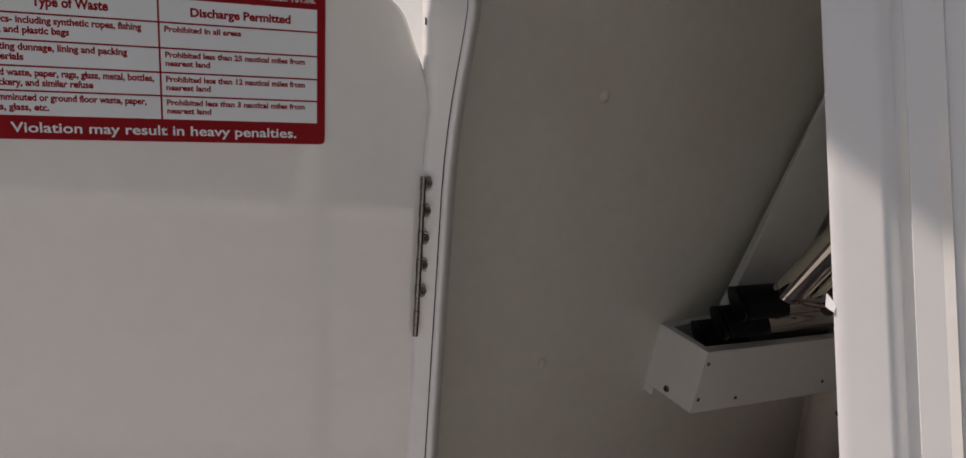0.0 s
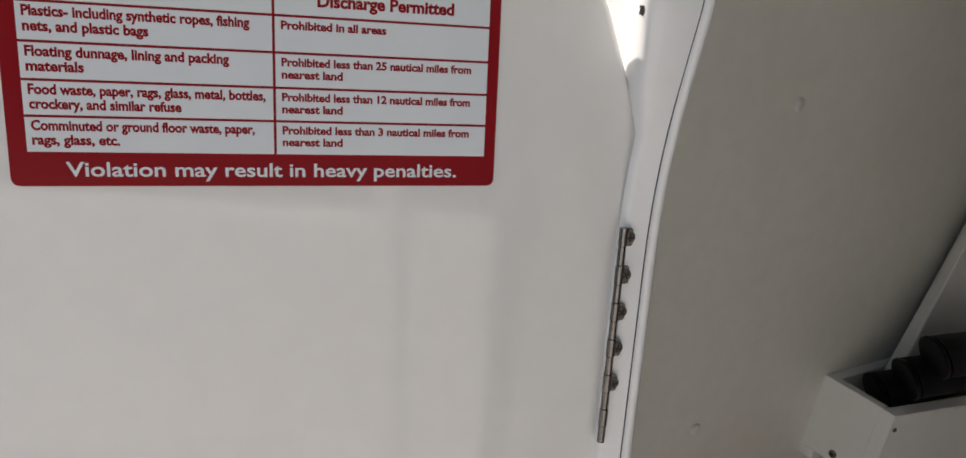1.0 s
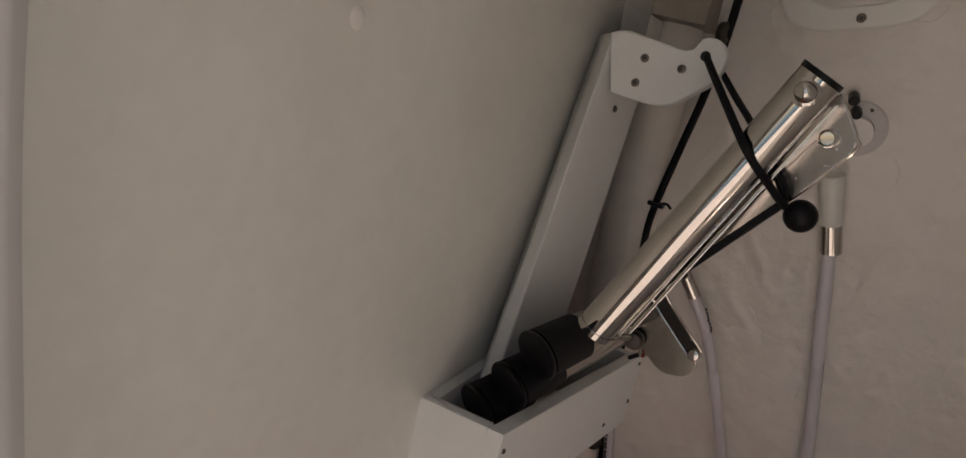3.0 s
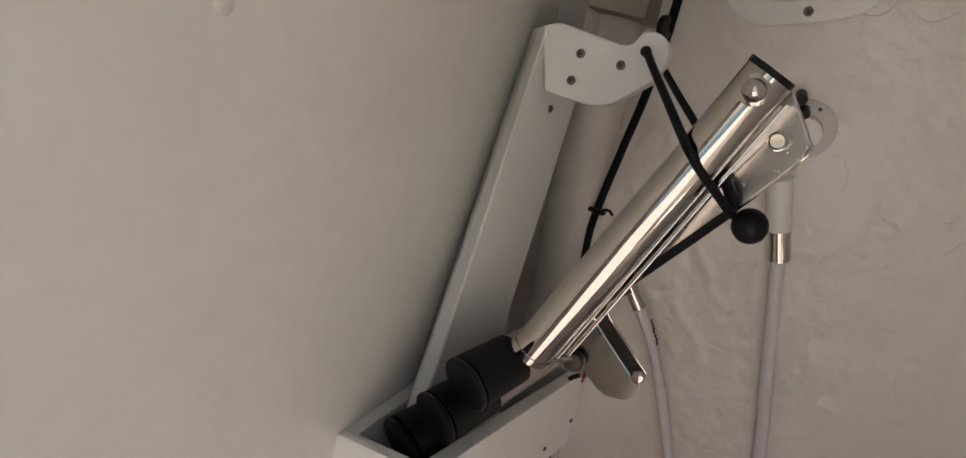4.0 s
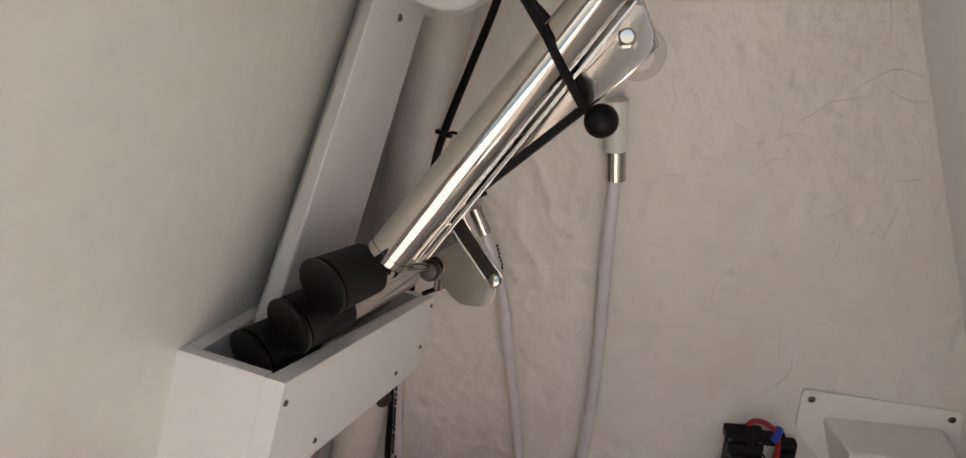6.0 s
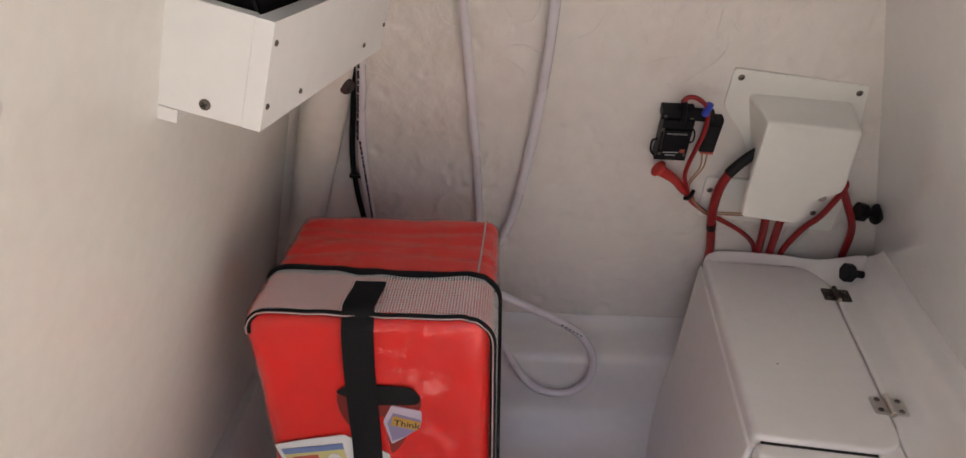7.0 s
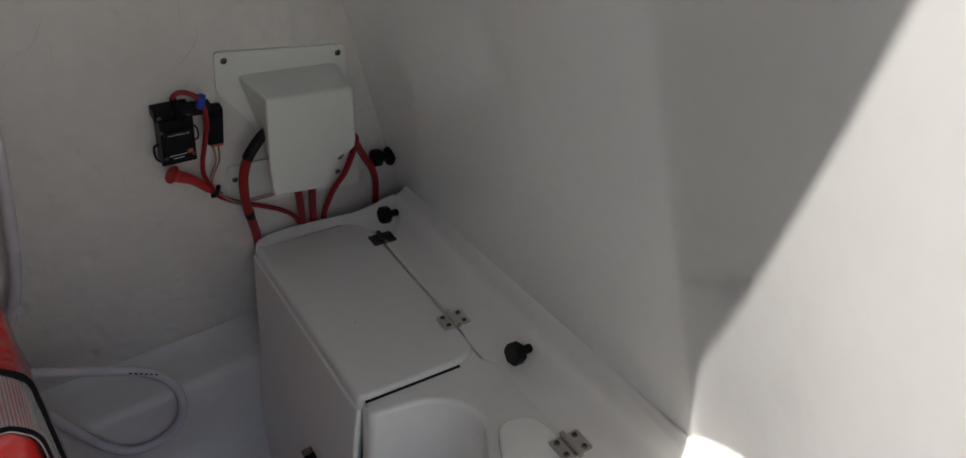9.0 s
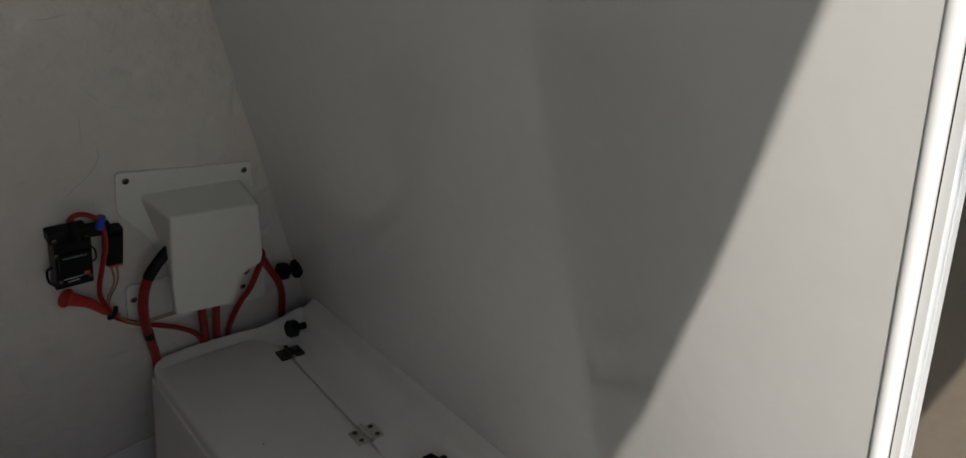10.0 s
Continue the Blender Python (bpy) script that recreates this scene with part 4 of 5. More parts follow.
loop = [(-0.043, 0.990, 0.318), (-0.006, 0.990, 0.300), (0.048, 0.990, 0.273), (0.092, 0.988, 0.244), (0.116, 0.985, 0.198), (0.108, 0.982, 0.149), (0.076, 0.981, 0.123), (0.031, 0.981, 0.125), (-0.003, 0.982, 0.153), (-0.042, 0.985, 0.221), (-0.075, 0.985, 0.29), (-0.09, 0.985, 0.34)]
h2 = hose("water_hose", [on_front(x, z, o) for x, z, o in ((0.029, 1.010, 0.020), (0.0285, 0.985, 0.020), (0.0225, 0.900, 0.018), (0.012, 0.745, 0.015), (-0.006, 0.600, 0.015), (-0.031, 0.470, 0.015), (-0.070, 0.372, 0.018))] + [Vector((-0.080, 0.995, 0.335))] + [Vector(p) for p in loop], 0.0072,
          "milky clear water hose looped on the liner ledge")
part("ferrule", tube([on_front(0.0295, 1.024, 0.020), on_front(0.0300, 0.992, 0.020)], 0.0112, 20, smooth=False), STEEL, h2, "crimped steel ferrule", angle=30)
part("fitting", tube([on_front(0.029, 1.075, 0.020), on_front(0.0295, 1.023, 0.020)], lambda s: 0.0125 - 0.001 * s, 18, smooth=False), PLAS, h2, "white plastic fitting")
bm = bmesh.new()
for k in range(6):
    merge(rbox((0.004, 0.0012, 0.002), 0, pose(0.060 + 0.0065 * k, 0.9815, 0.2675 - 0.0040 * k, 0, 32, 0)), None, bm)
part("print", bm, INK, h2)

fitting = thing("through_wall_fitting", on_front(0.05, 1.118), "white round plastic fitting on the rough wall", "fitting")
part("flange", lathe([(0.0285, 0), (0.0285, 0.002), (0.026, 0.004), (0.016, 0.008), (0.015, 0.018), (0, 0.018)], Matrix.Translation(on_front(0.050, 1.116)) @ FRONT_OUT.to_track_quat("Z", "Y").to_matrix().to_4x4(), 28), LINER, fitting)
for x, z in ((0.0465, 1.1476), (0.0490, 1.1345)):
    part("bolt", lathe([(0.0055, 0.0), (0.0055, 0.019), (0.0048, 0.0215), (0, 0.0222)], Matrix.Translation(on_front(x, z)) @ FRONT_OUT.to_track_quat("Z", "Y").to_matrix().to_4x4(), 14), BLACK, fitting, "black rubber-capped bolt")
screw(fitting, on_front(0.0624, 1.134, 0.0045), FRONT_OUT, 0.0025)

FRONT_M = frame_of(on_front(0.048, 1.275), (1, 0, 0), (0, -0.2712, 0.9625))
recess = thing("recessed_hatch", on_front(0.048, 1.215), "white rounded plastic recess frame with screws", "recess frame")
outer = rounded([(-0.070, -0.066), (0.070, -0.066), (0.070, 0.066), (-0.070, 0.066)], 0.045, 8)
inner = rounded([(-0.050, -0.046), (0.050, -0.046), (0.050, 0.046), (-0.050, 0.046)], 0.034, 8)
bm = bmesh.new()
levels = [(outer, 0.0), (outer, 0.003), ([(x * 0.965, y * 0.96) for x, y in outer], 0.0045), (inner, 0.004), ([(x * 0.96, y * 0.96) for x, y in inner], 0.0015)]
loops = [[bm.verts.new(FRONT_M @ Vector((x, y, z))) for x, y in poly] for poly, z in levels]
for a, b in zip(loops, loops[1:]):
    for i in range(len(a)):
        bm.faces.new((a[i], a[(i + 1) % len(a)], b[(i + 1) % len(a)], b[i]))
bmesh.ops.recalc_face_normals(bm, faces=bm.faces)
part("frame", bm, PLAS, recess, angle=50)
part("back", prism(inner, 0.0012, 0, FRONT_M), LINER, recess, "grey shaded recess back")
for x, y in ((0.002, -0.056), (-0.060, 0.0), (0.060, 0.0)):
    screw(recess, FRONT_M @ Vector((x, y, 0.0042)), FRONT_OUT, 0.0045)


# ---- electrics on the forward wall ----
def fm(x, z, off=0.0, spin=0.0):
    return frame_of(on_front(x, z, off), (1, 0, 0), (0, -0.2712, 0.9625)) @ pose(0, 0, 0, 0, 0, spin)


breaker = thing("circuit_breaker", on_front(0.195, 0.59), "black waterproof circuit breaker with screw terminals", "circuit breaker")
part("body", rbox((0.043, 0.064, 0.026), 0.003, fm(0.1940, 0.6320, 0.013, -2)), BLACK, breaker)
part("face", rbox((0.037, 0.034, 0.006), 0.002, fm(0.1945, 0.6335, 0.028, -2)), BLACK, breaker)
for z in (0.6675, 0.600):
    part("terminal_block", rbox((0.045, 0.015, 0.020), 0.002, fm(0.1935, z, 0.010, -2)), BLACK, breaker)
for x, z in ((0.1765, 0.6660), (0.2125, 0.6620), (0.1755, 0.6485), (0.2105, 0.6440), (0.1760, 0.6090), (0.2110, 0.6075)):
    screw(breaker, on_front(x, z, 0.0205 if z > 0.66 else 0.0265), FRONT_OUT, 0.0025, x * 999)
part("reset_button", rbox((0.007, 0.006, 0.004), 0.001, fm(0.2055, 0.6175, 0.030)), PRINTRED, breaker, "small red reset button")
part("lettering", letters("WATERPROOF", fm(0.1805, 0.6445, 0.0313, -2), 0.027, 0.0036, 0.0), PWHITE, breaker)
for x, z, w in ((0.180, 0.6115, 0.022), (0.184, 0.6070, 0.014)):
    part("illegible_line", rbox((w, 0.0010, 0.0004), 0, fm(x + w / 2, z, 0.0264)), PWHITE, breaker)
part("release_lever", tube([on_front(0.1725, 0.6240, 0.012), on_front(0.1652, 0.6230, 0.016), on_front(0.1656, 0.6068, 0.016), on_front(0.1725, 0.5955, 0.012)], 0.0016, 8), BLACK, breaker)
part("side_loop", tube([on_front(0.2135, 0.6492, 0.018), on_front(0.2201, 0.6406, 0.020), on_front(0.2204, 0.6266, 0.020), on_front(0.2150, 0.6207, 0.016)], 0.0012, 8), BLACK, breaker)
fuse = thing("fuse_holder", on_front(0.246, 0.60), "black blade fuse holder beside the breaker", "fuse holder")
part("body", rbox((0.022, 0.057, 0.016), 0.003, fm(0.2450, 0.6330, 0.010, -4)), BLACK, fuse)
part("lid", rbox((0.017, 0.026, 0.006), 0.002, fm(0.2450, 0.640, 0.020, -4)), BLACK, fuse)
part("base", rbox((0.018, 0.004, 0.012), 0.001, fm(0.2455, 0.6025, 0.009, -4)), PRINTRED, fuse)
part("bridge", rbox((0.032, 0.016, 0.010), 0.001, fm(0.2260, 0.6640, 0.012, -4)), BLACK, fuse)


def wire(name, pts, rad, mat, label, group="battery cables"):
    w = thing(name, on_front(*pts[-1]), label, "cable", group)
    part("sheath", tube([on_front(*p) for p in pts], rad, 12), mat, w, angle=60)
    return w


w = wire("red_wire", [(0.1996, 0.6607, 0.022), (0.1971, 0.6806, 0.028), (0.1942, 0.6960, 0.030), (0.1982, 0.7022, 0.031), (0.2070, 0.7025, 0.031), (0.2184, 0.6955, 0.030), (0.2276, 0.6835, 0.028), (0.2310, 0.6638, 0.028), (0.2304, 0.6446, 0.028), (0.2258, 0.6141, 0.024), (0.2213, 0.5868, 0.021), (0.2214, 0.5629, 0.018), (0.2306, 0.5359, 0.015), (0.2421, 0.5175, 0.013)], 0.0032, RED, "red wire looping from the breaker")
part("sleeve", tube([on_front(0.2010, 0.6560, 0.022), on_front(0.1971, 0.6806, 0.028), on_front(0.1942, 0.6970, 0.0302)], 0.0042, 12, 4), BLACK, w, "black heat-shrink sleeve")
part("crimp", tube([on_front(0.2292, 0.6915, 0.029), on_front(0.2258, 0.6750, 0.028)], 0.0052, 12, smooth=False), BLUE, w, "blue crimp")
w = wire("red_cable", [(0.1831, 0.5765, 0.020), (0.2093, 0.5557, 0.018), (0.2277, 0.5308, 0.015), (0.2429, 0.5114, 0.013), (0.2683, 0.4907, 0.012), (0.2965, 0.4746, 0.012), (0.3284, 0.4537, 0.011), (0.3534, 0.4289, 0.010), (0.3645, 0.3993, 0.009), (0.370, 0.350, 0.009)], 0.0036, RED, "red cable tied along the wall")
part("boot", tube([on_front(0.1775, 0.5810, 0.020), on_front(0.1850, 0.5745, 0.020), on_front(0.2060, 0.5585, 0.018), on_front(0.2260, 0.5330, 0.015)], lambda s: 0.003 + 0.0100 * math.sqrt(1 - (1 - s / 0.2) ** 2) if s < 0.2 else 0.0130 - 0.0038 * min(1, (s - 0.2) / 0.1) - 0.0050 * (s - 0.2), 16), BOOT, w, "soft red terminal boot", angle=60)
part("cable_tie", tube([on_front(0.2278, 0.5235, 0.019), on_front(0.2325, 0.5265, 0.022), on_front(0.2370, 0.5320, 0.020), on_front(0.2400, 0.5340, 0.014)], 0.0032, 10, 4), BLACK, w)
for k in range(2):
    wire("tan_wire", [(0.2403 + 0.0072 * k, 0.6012 - 0.0015 * k, 0.010), (0.2415 + 0.0046 * k, 0.5764, 0.013), (0.2302 + 0.0037 * k, 0.5529, 0.015), (0.2304 + 0.002 * k, 0.5378, 0.016), (0.2477, 0.5102 + 0.002 * k, 0.017), (0.2670, 0.4944 + 0.003 * k, 0.017), (0.2949, 0.4908 + 0.004 * k, 0.016), (0.3253, 0.4903 + 0.004 * k, 0.016)], 0.0012, WIRE, "thin tan wire from the fuse holder", "thin wires")
w = wire("red_battery_cable", [(0.3200, 0.6240, 0.028), (0.2986, 0.6098, 0.032), (0.2798, 0.5866, 0.034), (0.2713, 0.5563, 0.032), (0.2708, 0.5246, 0.028), (0.2749, 0.4887, 0.022), (0.2835, 0.4488, 0.015), (0.2907, 0.4090, 0.010), (0.294, 0.350, 0.010)], 0.0068, RED, "thick red battery cable bending into the bench")
part("sleeve", tube([on_front(0.3180, 0.6230, 0.0285), on_front(0.2986, 0.6098, 0.032), on_front(0.2850, 0.5945, 0.0335), on_front(0.2775, 0.5830, 0.034)], 0.0078, 14, 4), BLACK, w, "black heat-shrink sleeve")
part("band", tube([on_front(0.2775, 0.4770, 0.0202), on_front(0.2802, 0.4635, 0.0176)], 0.0073, 14, smooth=False), BLACK, w, "black tape band")
for k in range(2):
    wire("red_battery_cable", [(0.3499 + 0.0231 * k, 0.5304 - 0.006 * k, 0.035), (0.3499 + 0.0231 * k, 0.5104 - 0.006 * k, 0.034), (0.3586 + 0.0206 * k, 0.4664 - 0.005 * k, 0.022), (0.3660 + 0.0192 * k, 0.4230 - 0.005 * k, 0.012), (0.3705 + 0.0186 * k, 0.3844 - 0.005 * k, 0.009), (0.372 + 0.018 * k, 0.345, 0.009)], 0.0060, RED, "thick red battery cable dropping behind the bench")
wire("red_battery_cable", [(0.4450, 0.5700, 0.030), (0.4486, 0.5582, 0.030), (0.4418, 0.5237, 0.026), (0.4337, 0.4955, 0.022), (0.4213, 0.4726, 0.018), (0.4122, 0.4456, 0.014), (0.4053, 0.4143, 0.010), (0.4043, 0.3806, 0.009), (0.404, 0.345, 0.009)], 0.0046, RED, "red battery cable crossing under the cover")
wire("red_battery_cable", [(0.4400, 0.5720, 0.030), (0.4480, 0.5549, 0.030), (0.4672, 0.5203, 0.026), (0.4847, 0.4882, 0.022), (0.4960, 0.4539, 0.016), (0.502, 0.4017, 0.010)], 0.0056, RED, "thick red battery cable bending down beside the cover")

base = thing("mounting_plate", on_front(0.30, 0.50), "thin white plastic mounting plate under the switch cover", "plate")
part("plate", prism(rounded([(0.2570, 0.497), (0.470, 0.470), (0.470, 0.560), (0.2579, 0.5746)], 0.008), 0.005, 0.001, frame_of(on_front(0, 0), (1, 0, 0), (0, -0.2817, 1)) @ Matrix.Translation((0, 0, 0))), PLAS, base)
for x, z in ((0.2669, 0.5285), (0.4315, 0.4890)):
    screw(base, on_front(x, z, 0.005), FRONT_OUT, 0.0045)

cover = thing("switch_cover", on_front(0.36, 0.53), "white plastic battery switch cover with a notched corner", "cover")
FM0 = frame_of(on_front(0, 0), (1, 0, 0), (0, -0.2712, 0.9625))
KZ = 1 / 0.9625


def fp(x, z):
    return (x, z * KZ)


part("flange", prism(rounded([fp(0.2579, 0.7296), fp(0.2554, 0.6738), fp(0.2701, 0.6539), fp(0.2899, 0.6293), fp(0.3033, 0.605), fp(0.3112, 0.588), fp(0.449, 0.60), fp(0.4461, 0.6521), fp(0.4385, 0.7070)], [0.006, 0.010, 0.012, 0.012, 0.012, 0.002, 0.002, 0.006, 0.006]), 0.0035, 0.0008, FM0), PLAS, cover)
# hood: a tapering box, open below, whose left side and lower right corner are cut away in curves
back = [(0.2843, 0.6931), (0.4260, 0.6817), (0.4460, 0.600), (0.4410, 0.566), (0.4180, 0.560), (0.3980, 0.546), (0.3940, 0.528), (0.3890, 0.510), (0.3035, 0.5235), (0.3021, 0.580), (0.3112, 0.5956)]
depth = [0.003, 0.003, 0.003, 0.012, 0.020, 0.024, 0.030, 0.035, 0.047, 0.045, 0.003]
front = [(0.2995, 0.6869), (0.4241, 0.6740), (0.4329, 0.5881), (0.4310, 0.5706), (0.4129, 0.5678), (0.3945, 0.5530), (0.3912, 0.5300), (0.3870, 0.5125), (0.3035, 0.5250), (0.2998, 0.5760), (0.2997, 0.5950)]
back_r = rounded(back, [0.010, 0.010, 0.004, 0.006, 0.008, 0.008, 0.006, 0.005, 0.006, 0.004, 0.004], 5)
front_r = rounded(front, [0.004, 0.005, 0.004, 0.007, 0.010, 0.010, 0.006, 0.006, 0.006, 0.004, 0.004], 5)
each = len(back_r) // len(back)
bm = bmesh.new()
loops = []
for poly, off, k in ((back_r, None, 1.0), (front_r, 0.0545, 1.0), (front_r, 0.0578, 0.985), (front_r, 0.0590, 0.955)):
    cx, cz = sum(p[0] for p in poly) / len(poly), sum(p[1] for p in poly) / len(poly)
    loops.append([bm.verts.new(on_front(cx + (x - cx) * k, cz + (z - cz) * k, depth[i // each] if off is None else off)) for i, (x, z) in enumerate(poly)])
for a, b in zip(loops, loops[1:]):
    for i in range(len(a)):
        bm.faces.new((a[i], a[(i + 1) % len(a)], b[(i + 1) % len(a)], b[i]))
bm.faces.new(loops[-1])
bmesh.ops.recalc_face_normals(bm, faces=bm.faces)
part("hood", bm, PLAS, cover, angle=45)
for x, z in ((0.2692, 0.7163), (0.4290, 0.6958)):
    screw(cover, on_front(x, z, 0.0035), FRONT_OUT, 0.0045)
part("terminal", lathe([(0.010, 0), (0.010, 0.004), (0.006, 0.005), (0.006, 0.014), (0, 0.014)], Matrix.Translation(on_front(0.425, 0.535, 0.012)) @ FRONT_OUT.to_track_quat("Z", "Y").to_matrix().to_4x4(), 16), STEEL, cover, "bright metal terminal stud")

# ---- moulded bench locker along the right side ----
bench = thing("bench_locker", on_bench(0.27, 0.8, 0.0), "glossy white moulded bench locker with hinged lids", "bench locker")
LEAN = 0.17


def bench_box(u0, u1, v0, v1, z0, z1, bevel, lean=True, segs=3):
    bm = rbox((u1 - u0, v1 - v0, z1 - z0), bevel, Matrix.Translation(((u0 + u1) / 2, (v0 + v1) / 2, (z0 + z1) / 2)), segs)
    for v in bm.verts:
        k = LEAN * (0.40 - v.co.z) * max(0.0, min(1.0, (u1 - v.co.x) / (u1 - u0))) if lean else 0.0
        v.co = on_bench(v.co.x - k, v.co.y, v.co.z)
    return bm


def spread_out(u, v):
    """The near side of the bench runs slightly outward towards the forward wall."""
    return 0.019 * max(0.0, min(1.0, (v - 0.6215) / 0.43)) * max(0.0, min(1.0, (0.346 - u) / 0.15))


def bench_prism(poly, z0, z1, bevel, segs=4):
    """A block of rounded plan whose near side leans out towards the floor."""
    bm = prism(poly, z1 - z0, bevel, None, segs)
    for v in bm.verts:
        z = z0 + v.co.z
        k = LEAN * (0.40 - z) * max(0.0, min(1.0, (0.346 - v.co.x) / 0.16))
        k += spread_out(v.co.x, v.co.y)
        v.co = on_bench(v.co.x - k, v.co.y, z)
    return bm


plan = rounded([(0.1890, 0.632), (0.355, 0.632), (0.355, 1.022), (0.1890, 1.022)], [0.004, 0.002, 0.002, 0.014], 6)
part("body", bench_prism(plan, 0.0, 0.375, 0.004), BENCH, bench, angle=50)
plan = rounded([(0.1840, 0.6215), (0.3455, 0.6215), (0.3455, 1.0215), (0.1840, 1.0215)], [0.014, 0.036, 0.004, 0.014], 6)
lid = part("lid", bench_prism(plan, 0.368, 0.4005, 0.0075, 4), BENCH, bench, "flat white lid with a turned-down skirt", angle=60)
# the skirt of the lid, hanging over the near face down to its seam
poly = rounded([(0.6215, 0.384), (0.6215, 0.206), (0.940, 0.206), (0.985, 0.240), (1.022, 0.384)], [0.0, 0.012, 0.05, 0.05, 0.0], 6)
bm = prism([(v, z) for v, z in poly], 0.0085, 0.0040, segs=3)
for v in bm.verts:
    vv, zz, off = v.co.x, v.co.y, v.co.z
    v.co = on_bench(0.1905 - LEAN * (0.40 - zz) - off - 0.001 - spread_out(0.19, vv), vv, zz)
part("skirt", bm, BENCH, lid)
# black strips give the lid gap its shade by colour
part("seam", bench_box(0.1915, 0.2150, 0.6200, 0.6225, 0.21, 0.386, 0.0005), BLACK, bench, "black strip standing in for shade in the lid gap")
part("seam", bench_box(0.1900, 0.3280, 0.6150, 0.6224, 0.370, 0.3942, 0.0005, False), BLACK, bench, "black strip standing in for shade in the lid gap")
part("lid_speck", lathe([(0.0012, 0), (0, 0.0008)], Matrix.Translation(on_bench(0.232, 0.76, 0.4005)), 8), SLOT, lid)

# fixed deck between the lids, with its scooped corner, and the second lid
scoop = [(0.262, 0.10), (0.258, 0.445), (0.282, 0.492), (0.296, 0.525), (0.290, 0.552), (0.276, 0.572), (0.250, 0.588), (0.192, 0.596), (0.187, 0.602), (0.187, 0.6200), (0.312, 0.6200), (0.312, 0.660), (0.3455, 0.660), (0.3455, 0.62), (0.360, 0.60), (0.360, 0.10)]
bm = prism(rounded(scoop, [0, 0.01, 0.015, 0.015, 0.015, 0.015, 0.012, 0.006, 0.004, 0, 0, 0, 0, 0, 0, 0], 4), 0.395, 0.007, None, 4)
for v in bm.verts:
    v.co = on_bench(v.co.x - 0.10 * (0.40 - v.co.z) * (1 if v.co.x < 0.34 else 0), v.co.y, v.co.z)
part("deck", bm, BENCH, bench, "fixed white deck with a scooped corner", angle=60)
poly = rounded([(0.262, 0.10), (0.268, 0.435), (0.300, 0.506), (0.340, 0.497), (0.3475, 0.46), (0.3475, 0.10)], [0, 0.03, 0.035, 0.02, 0.01, 0], 7)
part("front_lid", prism(poly, 0.012, 0.004, frame_of((0, 0, 0.3945), BE, BV), 3), BENCH, bench, "second white lid with rounded corners", angle=60)

# sloping back ledge up to the side panel
section = [(0.3463, 0.30), (0.3463, 0.3975), (0.3475, 0.4000), (0.352, 0.4005), (0.368, 0.4008), (0.380, 0.4022), (0.386, 0.4052), (0.391, 0.4110), (0.3955, 0.4190), (0.4000, 0.4262), (0.4050, 0.4305), (0.411, 0.4325),
           (0.424, 0.4345), (0.4285, 0.4365), (0.4325, 0.4415), (0.4365, 0.4432), (0.4400, 0.4415), (0.4425, 0.4370), (0.4440, 0.4340), (0.47, 0.4335), (0.47, 0.30)]
bm, rows = bmesh.new(), []
for v in (0.09, 0.35, 0.600, 0.658, 0.668, 0.70, 0.96, 1.012):
    sink = max(0.0, min(1.0, (0.668 - v) / 0.010))  # beside the deck the ledge runs down into it without a step
    rows.append([bm.verts.new(on_bench(u, v + (0.030 * max(0.0, min(1.0, (u - 0.415) / 0.03)) if v > 1 else 0.0), z - 0.0062 * sink * max(0.0, min(1.0, (0.392 - u) / 0.040)) if z > 0.31 else z)) for u, z in section])
for p, q in zip(rows, rows[1:]):
    for i in range(len(section)):
        j = (i + 1) % len(section)
        bm.faces.new((p[i], p[j], q[j], q[i]))
bm.faces.new(rows[0][::-1])
bm.faces.new(rows[-1])
bmesh.ops.recalc_face_normals(bm, faces=bm.faces)
part("back_ledge", bm, BENCH, bench, "sloping white ledge against the side panel", angle=60)
# coaming that rises behind the lid and sweeps up into the ledge: foot, crest and height along it
bm, rows = bmesh.new(), []
for u, foot, crest, high in ((0.1650, 0.996, 1.004, 0.3920), (0.1685, 1.002, 1.012, 0.4020), (0.1760, 1.008, 1.0185, 0.4105), (0.190, 1.0115, 1.0225, 0.4140), (0.220, 1.0150, 1.0250, 0.4155), (0.260, 1.0160, 1.0250, 0.4160), (0.295, 1.0150, 1.0220, 0.4170), (0.315, 1.010, 1.0185, 0.4180), (0.328, 0.998, 1.0155, 0.4190), (0.3385, 0.976, 1.0135, 0.4205), (0.350, 0.965, 1.0125, 0.4225), (0.368, 0.962, 1.0120, 0.4260), (0.388, 0.960, 1.0118, 0.4300), (0.402, 0.960, 1.0115, 0.4315)):
    low = max(0.0, min(1.0, (0.390 - u) / 0.06))
    crest, high = crest + 0.009 * low, 0.4 + (high - 0.4) * (1 - 0.45 * low)
    base_z = 0.4000 if u > 0.17 else high - 0.010
    line = [(foot, base_z - 0.004), (foot, base_z)]
    for k in (0.25, 0.5, 0.75, 0.92):
        line.append((foot + (crest - foot) * k, base_z + (high - base_z) * k ** 1.4))
    line += [(crest, high), (crest + 0.0035, high - 0.0005), (crest + 0.0062, high - 0.0035), (crest + 0.0070, high - 0.008), (crest + 0.0070, 0.33), (foot, 0.33)]
    rows.append([bm.verts.new(on_bench(u, v, z)) for v, z in line])
for p, q in zip(rows, rows[1:]):
    for i in range(len(p)):
        j = (i + 1) % len(p)
        bm.faces.new((p[i], p[j], q[j], q[i]))
